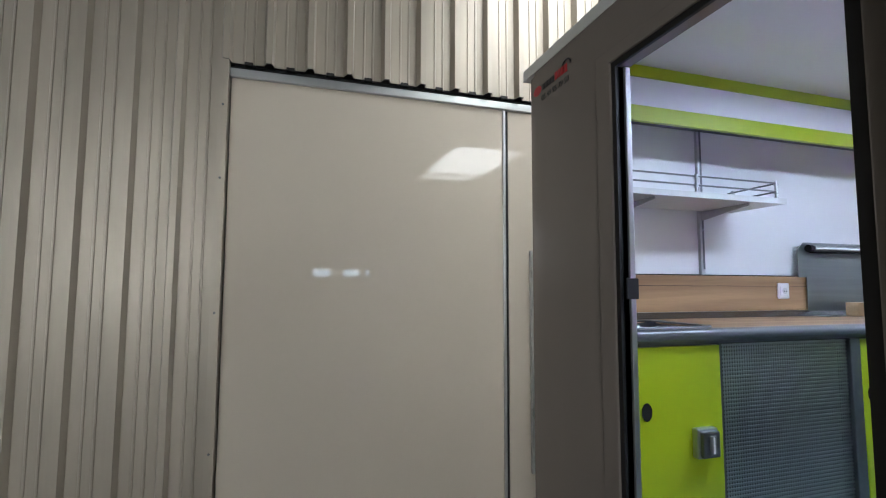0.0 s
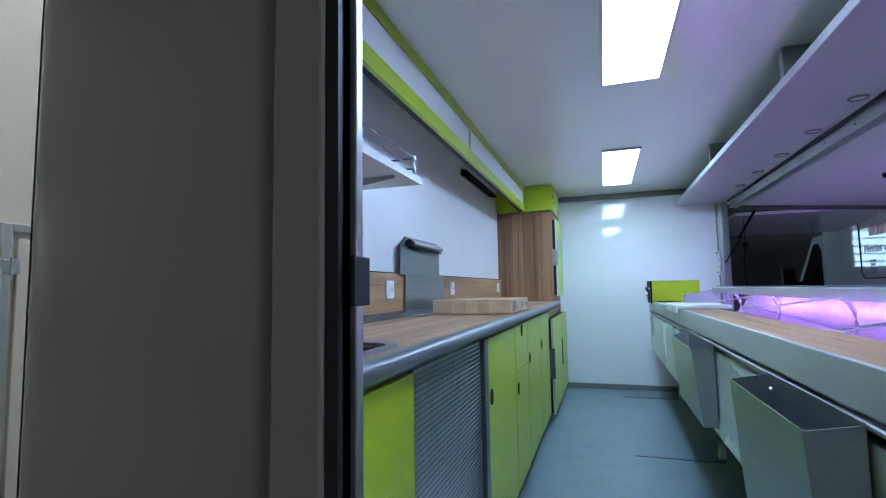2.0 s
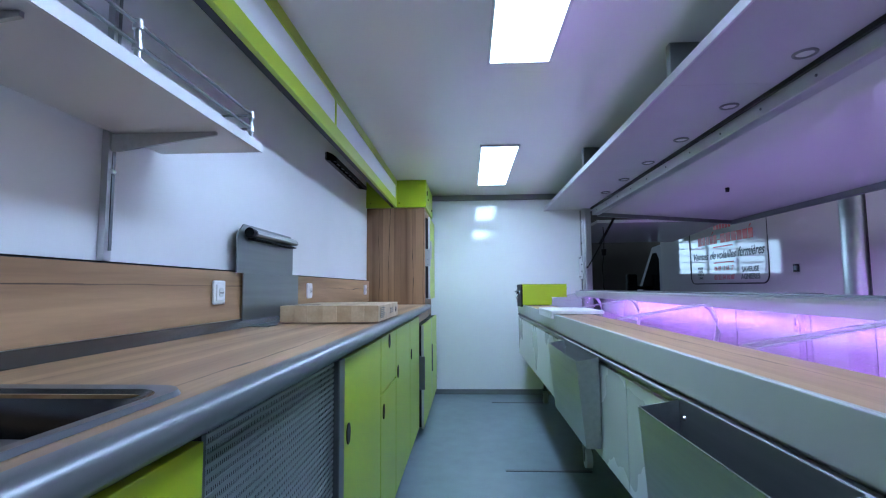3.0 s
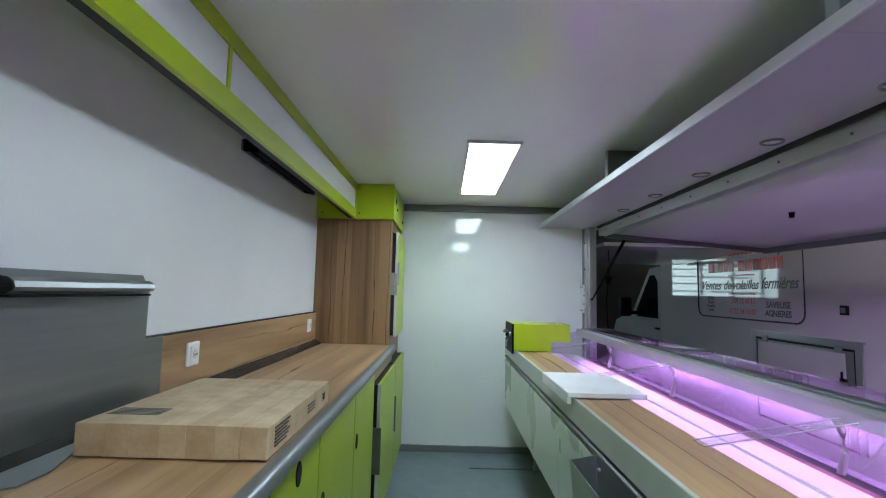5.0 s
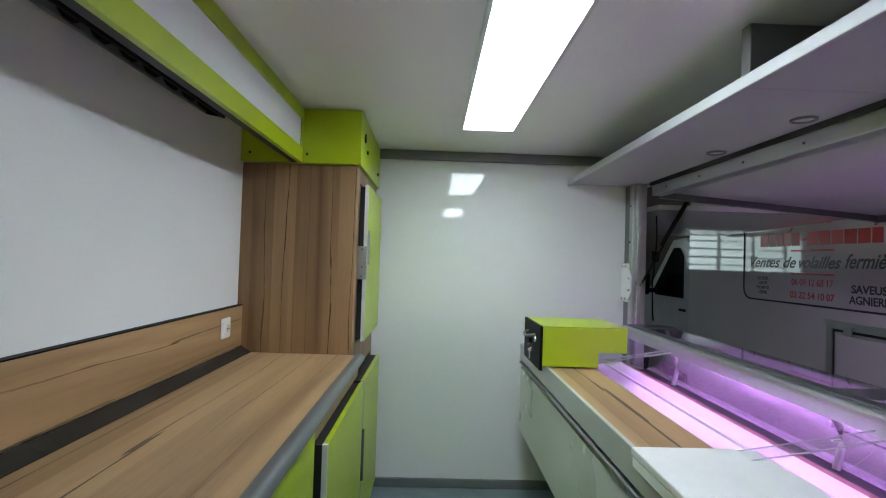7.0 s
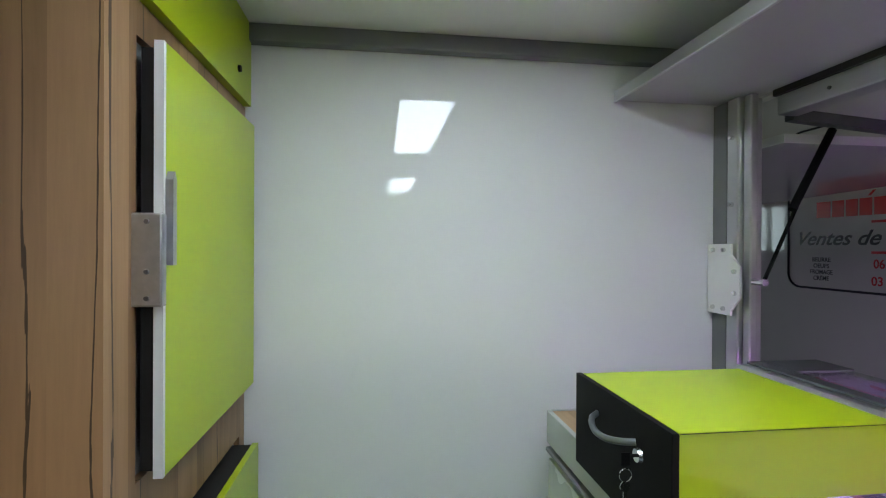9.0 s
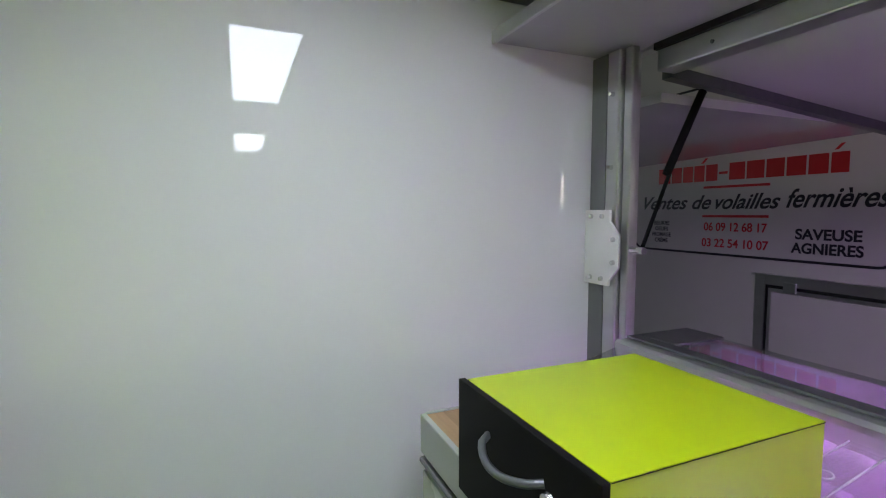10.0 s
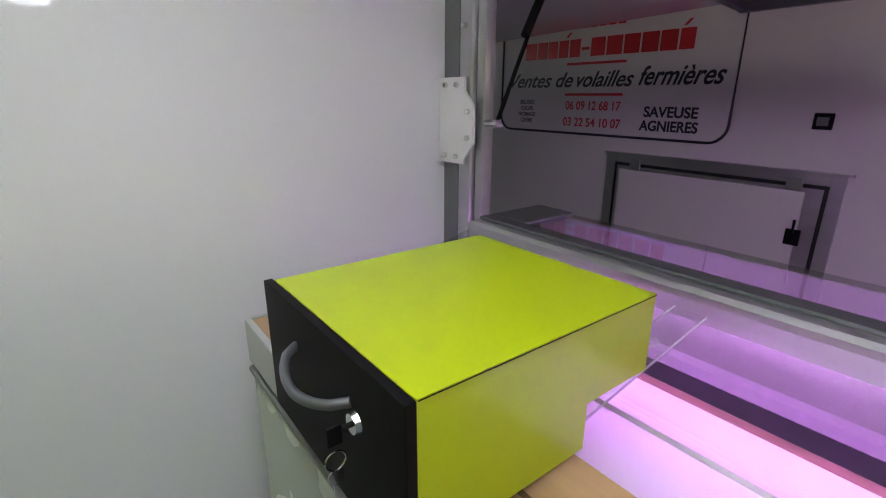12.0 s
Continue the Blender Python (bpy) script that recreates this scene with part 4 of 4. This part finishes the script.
def bin_box(x0, x1, y1, z1, z0, label):
    """An open-topped steel bin on the rail, its front leaning out."""
    t = thing("hanging_bin", label, "bin", (x0 + x1) / 2, 0.58, z0, "steel bins on the counter rail")
    yb, w = 0.5165, 0.0025
    part("back", B(x0, x1, yb, yb + w, z0, z1 + 0.02), STEEL, t)
    part("bottom", B(x0, x1, yb, y1 - 0.03, z0, z0 + w), STEEL, t)
    bm = prism(bmesh.new(), [(y1 - 0.03, z0), (y1 - 0.03 - w, z0), (y1 - w, z1), (y1, z1)], 0, x0, x1)
    part("front", bm, STEEL, t)
    for x in (x0, x1 - w):
        part("side", prism(bmesh.new(), [(yb + w, z0 + w), (yb + w, z1 + 0.015), (y1 - w, z1 - 0.001), (y1 - 0.03 - w, z0 + w)], 0, x + 0.0003, x + w), STEEL, t)
    for x in (x0 + 0.03, x1 - 0.03):
        part("rivet", cyl(bmesh.new(), (x, yb + w, z1 - 0.02), (x, yb + w + 0.005, z1 - 0.02), 0.006, 0.004, 8), STEEL, t)
bin_box(2.38, 3.01, 0.602, 1.222, 0.905, "brushed steel open bin hung on the counter rail")
bin_box(1.17, 1.69, 0.612, 1.225, 0.82, "large brushed steel open bin hung on the counter rail")

# white board, cash drawer
wb = thing("cutting_board", "white polyethylene cutting board lying on the counter", "cutting board", 3.53, 0.4, TR)
part("board", B(3.30, 3.77, 0.235, 0.535, TR + 0.004, TR + 0.024, bevel=0.004), POLY, wb)
part("stop_lip", B(3.31, 3.76, 0.518, 0.534, TR - 0.02, TR + 0.0035), POLY, wb)

cd = thing("cash_drawer", "lime green cash drawer with black front and key", "cash drawer", 4.89, 0.35, TR)
part("casing", prism(bmesh.new(), [(0.533, TR + 0.008), (0.533, 1.526), (0.158, 1.526), (0.158, 1.416), (0.285, 1.416), (0.285, TR + 0.008)], 0, 4.716, 5.06), LIME, cd)
for a in ((4.7155, 5.0605, 0.157, 0.533, 1.5262, 1.5272),):
    part("lid_skin", B(*a), LIME, cd)
part("seam", B(4.7145, 4.7155, 0.158, 0.532, 1.5253, 1.526), BLACK, cd)
fp = part("front", B(4.714, 5.07, 0.5335, 0.546, TR - 0.012, 1.527, bevel=0.0015), BLACK, cd, "black plastic drawer front")
hp = [(4.962 - 0.146 * i / 12, 0.546 + 0.034 * math.sin(math.pi * i / 12) ** 0.5, 1.474 - 0.012 * math.sin(math.pi * i / 12)) for i in range(13)]
smooth(part("handle", tube(bmesh.new(), hp, 0.006, 10), DARK_STEEL, fp, "grey bow handle"))
bm = cyl(bmesh.new(), (4.806, 0.546, 1.456), (4.806, 0.552, 1.456), 0.013, 0.011, 20)
part("lock", bm, CHROME, fp, "chrome key lock")
bm = cyl(bmesh.new(), (4.806, 0.552, 1.456), (4.806, 0.562, 1.456), 0.003, 0.003, 8)
box(bm, 4.8045, 4.8075, 0.562, 0.578, 1.440, 1.462, bevel=0.0008)
part("key", bm, BLACK, fp)
bm = tube(bmesh.new(), [(4.80, 0.573 + 0.011 * math.sin(a), 1.427 + 0.011 * math.cos(a)) for a in [0.4 * i for i in range(17)]], 0.001, 6)
part("key_ring", bm, CHROME, fp)
bm = cyl(bmesh.new(), (4.799, 0.574, 1.408), (4.801, 0.574, 1.408), 0.009, 0.009, 12)
box(bm, 4.799, 4.801, 0.571, 0.577, 1.368, 1.400)
part("spare_key", bm, CHROME, fp)
part("foot", B(4.76, 5.02, 0.30, 0.50, TR, TR + 0.008), RUBBER, cd)

# overhead shelf with spots
os_ = thing("overhead_shelf", "long grey-white shelf with recessed spots over the hatch", "shelf", 3.2, -0.05, 2.3)
for a, b in ((X0, 2.445), (2.447, 3.895), (3.897, 5.595)):
    part("board", B(a, b, -0.255, 0.186, 2.305, 2.327), SHELF_GREY, os_)
part("front_edge", B(X0, 5.595, 0.187, 0.198, 2.298, 2.335, bevel=0.003), ALU, os_, "pale metal front edge")
for x in (2.45, 3.90):
    part("support", B(x - 0.02, x + 0.02, -0.255, 0.183, 2.328, ZC - 0.001, bevel=0.003), GREY_TRIM, os_, "grey support plate")
part("back_board", B(X0, 5.595, -0.269, -0.256, 2.31, ZC - 0.001), PALE_GREY, os_)
part("end_bracket", B(5.585, 5.598, -0.16, 0.10, 2.327, 2.39), STEEL, os_)
for i in range(8):
    x = 1.225 + 0.4865 * i
    r0 = bmesh.new()
    tube(r0, [(x + 0.034 * math.cos(a), -0.175 + 0.034 * math.sin(a), 2.3035) for a in [6.2832 * k / 20 for k in range(21)]], 0.006, 8)
    sp_ = part("spot_ring", r0, GREY_TRIM, os_, "grey recessed spot ring")
    part("lens", cyl(bmesh.new(), (x, -0.175, 2.3048), (x, -0.175, 2.303), 0.028, 0.028, 20), LIME_EDGE, sp_)

# raised serving flap
fp_ = thing("serving_flap", "raised glossy white serving flap on a gas strut", "flap", 3.2, -0.95, 2.2)
tagged(fp_, kind="structure")
def flap_z(y):
    return 2.225 - 0.074 * (-0.27 - y)
part("panel", prism(bmesh.new(), [(-0.32, flap_z(-0.32) + 0.03), (-1.64, flap_z(-1.64) + 0.03), (-1.64, flap_z(-1.64) + 0.06), (-0.32, flap_z(-0.32) + 0.06)], 0, 1.0, 5.44), GLOSS_WHITE, fp_)
part("edge_profile", B(1.0, 5.45, -1.665, -1.63, flap_z(-1.64) - 0.012, flap_z(-1.64) + 0.062, bevel=0.004), DARK_STEEL, fp_)
part("side_profile", prism(bmesh.new(), [(-0.32, flap_z(-0.32) - 0.005), (-1.64, flap_z(-1.64) - 0.005), (-1.64, flap_z(-1.64) + 0.06), (-0.32, flap_z(-0.32) + 0.06)], 0, 5.42, 5.455), DARK_STEEL, fp_)
s = part("gas_strut", cyl(bmesh.new(), (5.40, -0.20, 1.70), (5.44, -0.36, 1.96), 0.006, 0.006, 10), BLACK, fp_, "black gas strut")
part("strut_tube", cyl(bmesh.new(), (5.435, -0.33, 1.93), (5.445, -0.484, 2.195), 0.013, 0.013, 12), BLACK, s)
part("strut_ball", cyl(bmesh.new(), (5.43, -0.19, 1.70), (5.38, -0.19, 1.70), 0.011, 0.011, 10), CHROME, s)
part("flap_knob", cyl(bmesh.new(), (4.06, -0.88, flap_z(-0.88) + 0.03), (4.06, -0.88, flap_z(-0.88)), 0.015, 0.012, 12), BLACK, fp_)
part("panel", prism(bmesh.new(), [(5.456, -0.32), (7.7, -0.32), (7.7, -2.0), (5.456, -1.60)], 2, 2.15, 2.18), GLOSS_WHITE, fp_)
cb_ = thing("hanging_cable", "black cable with a plug hanging from the flap", "cable", 5.8, -0.47, 2.15)
part("cord", tube(bmesh.new(), [(5.80, -0.47, 2.15), (5.80, -0.475, 2.0), (5.805, -0.47, 1.86), (5.80, -0.45, 1.7), (5.81, -0.46, 1.5), (5.84, -0.48, 1.44)], 0.005, 8), BLACK, cb_)
part("plug", cyl(bmesh.new(), (5.80, -0.47, 1.91), (5.806, -0.47, 1.84), 0.03, 0.022, 14), BLACK, cb_)

# ---- truck parked alongside ----
TY = -2.066
tk = thing("box_truck", "white box truck parked alongside, lettered side wall", "truck", 6.3, -3.0, 0)
part("box_side", B(4.62, 8.32, TY - 0.06, TY, 0.24, 3.0), TRUCK, tk, "glossy white box side")
part("box_side", B(3.10, 4.352, TY - 0.06, TY, 0.24, 3.0), TRUCK, tk, "glossy white box side")
part("joint_gasket", B(4.352, 4.375, TY - 0.06, TY - 0.012, 0.24, 3.0), RUBBER, tk)
part("box_front", B(8.26, 8.32, -4.2, TY - 0.06, 0.55, 3.0), TRUCK, tk)
part("box_rear", B(3.04, 3.10, -4.2, TY, 0.24, 3.0), TRUCK, tk)
part("box_roof", B(3.04, 8.32, -4.2, TY, 3.0, 3.06), TRUCK, tk)
bm = prism(bmesh.new(), [(4.375, TY - 0.06), (4.62, TY - 0.06)] + [(4.4975 + 0.122 * math.cos(radians(a)), TY + 0.045 * math.sin(radians(a))) for a in range(0, 181, 12)], 2, 0.24, 3.0)
smooth(part("joint_profile", bm, ALU, tk, "rounded aluminium joint profile"))
part("chassis", B(3.2, 10.4, -3.9, -2.3, 0.40, 0.55), DARK_STEEL, tk)
for x in (4.6, 9.3):
    wh = part("wheel", cyl(bmesh.new(), (x, -2.14, 0.38), (x, -2.36, 0.38), 0.38, 0.38, 28), RUBBER, tk)
    part("rim", cyl(bmesh.new(), (x, -2.13, 0.38), (x, -2.2, 0.38), 0.2, 0.22, 24), STEEL, wh)
# cab: bonnet, windscreen and side window
cab = [(8.36, 0.5), (8.36, 2.05), (8.50, 2.18), (8.82, 2.16), (9.48, 1.50), (10.25, 1.32), (10.45, 1.05), (10.45, 0.5)]
part("cab", prism(bmesh.new(), cab, 1, -4.0, -2.12), CAB_PAINT, tk, "white painted cab")
part("side_window", prism(bmesh.new(), [(8.54, 1.42), (8.54, 1.95), (8.64, 2.06), (8.80, 2.06), (9.32, 1.52), (9.30, 1.42)], 1, -2.121, -2.114), CAB_GLASS, tk, "dark side window")
part("door_handle", B(8.48, 8.62, -2.119, -2.095, 1.26, 1.29, bevel=0.006), BLACK, tk)
mi = part("wing_mirror", B(9.15, 9.26, -1.98, -1.80, 1.42, 1.72, bevel=0.03), BLACK, tk, "black wing mirror")
part("mirror_arm", B(9.18, 9.24, -2.12, -1.96, 1.45, 1.51, bevel=0.008), BLACK, mi)
# sign on the side wall: rounded border, rules and lettering
F = TY + 0.002
def on_side(x, z):
    return Matrix(((-1, 0, 0, x), (0, 0, 1, F), (0, 1, 0, z), (0, 0, 0, 1)))
bx0, bx1, bz0, bz1, br = 5.585, 7.30, 1.53, 2.66, 0.10
bl_ = []
for cx, cz, a in ((bx1 - br, bz1 - br, 0), (bx0 + br, bz1 - br, 90), (bx0 + br, bz0 + br, 180), (bx1 - br, bz0 + br, 270)):
    bl_ += [(cx + br * math.cos(radians(a + 15 * i)), F, cz + br * math.sin(radians(a + 15 * i))) for i in range(7)]
part("sign_border", tube(bmesh.new(), bl_ + [bl_[0]], 0.0085, 6), INK, tk, "dark rounded sign border")
for z in (1.972, 1.777):
    part("sign_rule", B(6.235, 6.685, F - 0.001, F + 0.001, z, z + 0.016), RED, tk)
# the trader's name stands as plain red blocks, stepping up slightly towards its end
xx = 7.068
for wd in (0.105, 0.085, 0.08, 0.08, 0.085, 0.06, 0.105, 0.11, 0.105, 0.105, 0.10, 0.085):
    lo, hi = (2.063, 2.080) if wd == 0.06 else (2.022, 2.132)
    part("name_bar", B(xx - wd, xx, F - 0.001, F + 0.001, lo, hi, bevel=0.0005), RED, tk)
    xx -= wd + 0.012
for x in (6.69, 5.885):
    part("name_bar", prism(bmesh.new(), [(x, 2.145), (x + 0.02, 2.145), (x - 0.012, 2.178), (x - 0.032, 2.178)], 1, F - 0.001, F + 0.001), RED, tk)
for i in range(6):
    part("name_bar", B(6.265 + i * 0.067, 6.318 + i * 0.067, F - 0.001, F + 0.001, 2.195, 2.262), RED, tk)
words("slogan", "Ventes de", 0.135, on_side(6.94, 1.835), INK, tk, 0.58, 0.42, 0.0022)
words("slogan", "volailles", 0.135, on_side(6.40, 1.835), INK, tk, 0.42, 0.42, 0.0022)
words("slogan", "fermières", 0.150, on_side(5.90, 1.840), INK, tk, 0.50, 0.42, 0.0026)
words("phone_number", "06 09 12 68 17", 0.078, on_side(6.457, 1.688), RED, tk, 0.43, 0, 0.0014)
words("phone_number", "03 22 54 10 07", 0.078, on_side(6.457, 1.580), RED, tk, 0.455, 0, 0.0014)
words("town_name", "SAVEUSE", 0.082, on_side(5.917, 1.658), INK, tk, 0.325, 0, 0.0024)
words("town_name", "AGNIERES", 0.082, on_side(5.92, 1.578), INK, tk, 0.355, 0, 0.0024)
for i, s_ in enumerate(("BEURRE", "OEUFS", "FROMAGE", "CRÈME")):
    words("goods_list", s_, 0.042, on_side(7.03, 1.718 - 0.043 * i), INK, tk, (0.14, 0.12, 0.17, 0.12)[i], 0, 0.0008)
# locker door in the truck's side
lk = thing("locker_door", "white locker door with aluminium frame, closed", "door", 5.680, TY, 0.7)
tagged(lk, kind="structure")
part("cap_rail", B(5.010, 6.310, TY, TY + 0.025, 1.425, 1.437), ALU, lk)
for a in ((6.230, 6.290, 0.62, 1.425), (5.030, 5.090, 0.62, 1.425), (5.090, 6.230, 1.375, 1.425)):
    part("frame", B(a[0], a[1], TY, TY + 0.016, a[2], a[3], bevel=0.003), ALU, lk)
part("gasket", B(5.092, 6.228, TY, TY + 0.008, 0.62, 1.374), RUBBER, lk)
part("inner_frame", B(5.110, 6.210, TY, TY + 0.012, 0.64, 1.355), ALU, lk)
part("leaf", B(5.180, 6.190, TY, TY + 0.02, 0.66, 1.335, bevel=0.003), TRUCK, lk)
for x in (6.080, 5.230):
    part("hinge", B(x - 0.035, x + 0.035, TY + 0.017, TY + 0.03, 1.34, 1.40, bevel=0.003), STEEL, lk)
la = part("latch", B(5.158, 5.223, TY + 0.021, TY + 0.033, 1.07, 1.15, bevel=0.003), BLACK, lk, "black paddle latch")
part("latch_pin", B(5.185, 5.195, TY + 0.034, TY + 0.045, 1.13, 1.20), BLACK, la)
sl = thing("side_latch", "black recessed paddle latch on the truck side", "latch", 5.1, TY, 1.63)
part("plate", B(5.138, 5.217, TY, TY + 0.01, 1.628, 1.702, bevel=0.003), BLACK, sl)
part("paddle", B(5.155, 5.20, TY + 0.01, TY + 0.02, 1.645, 1.685, bevel=0.003), DARK_STEEL, sl)
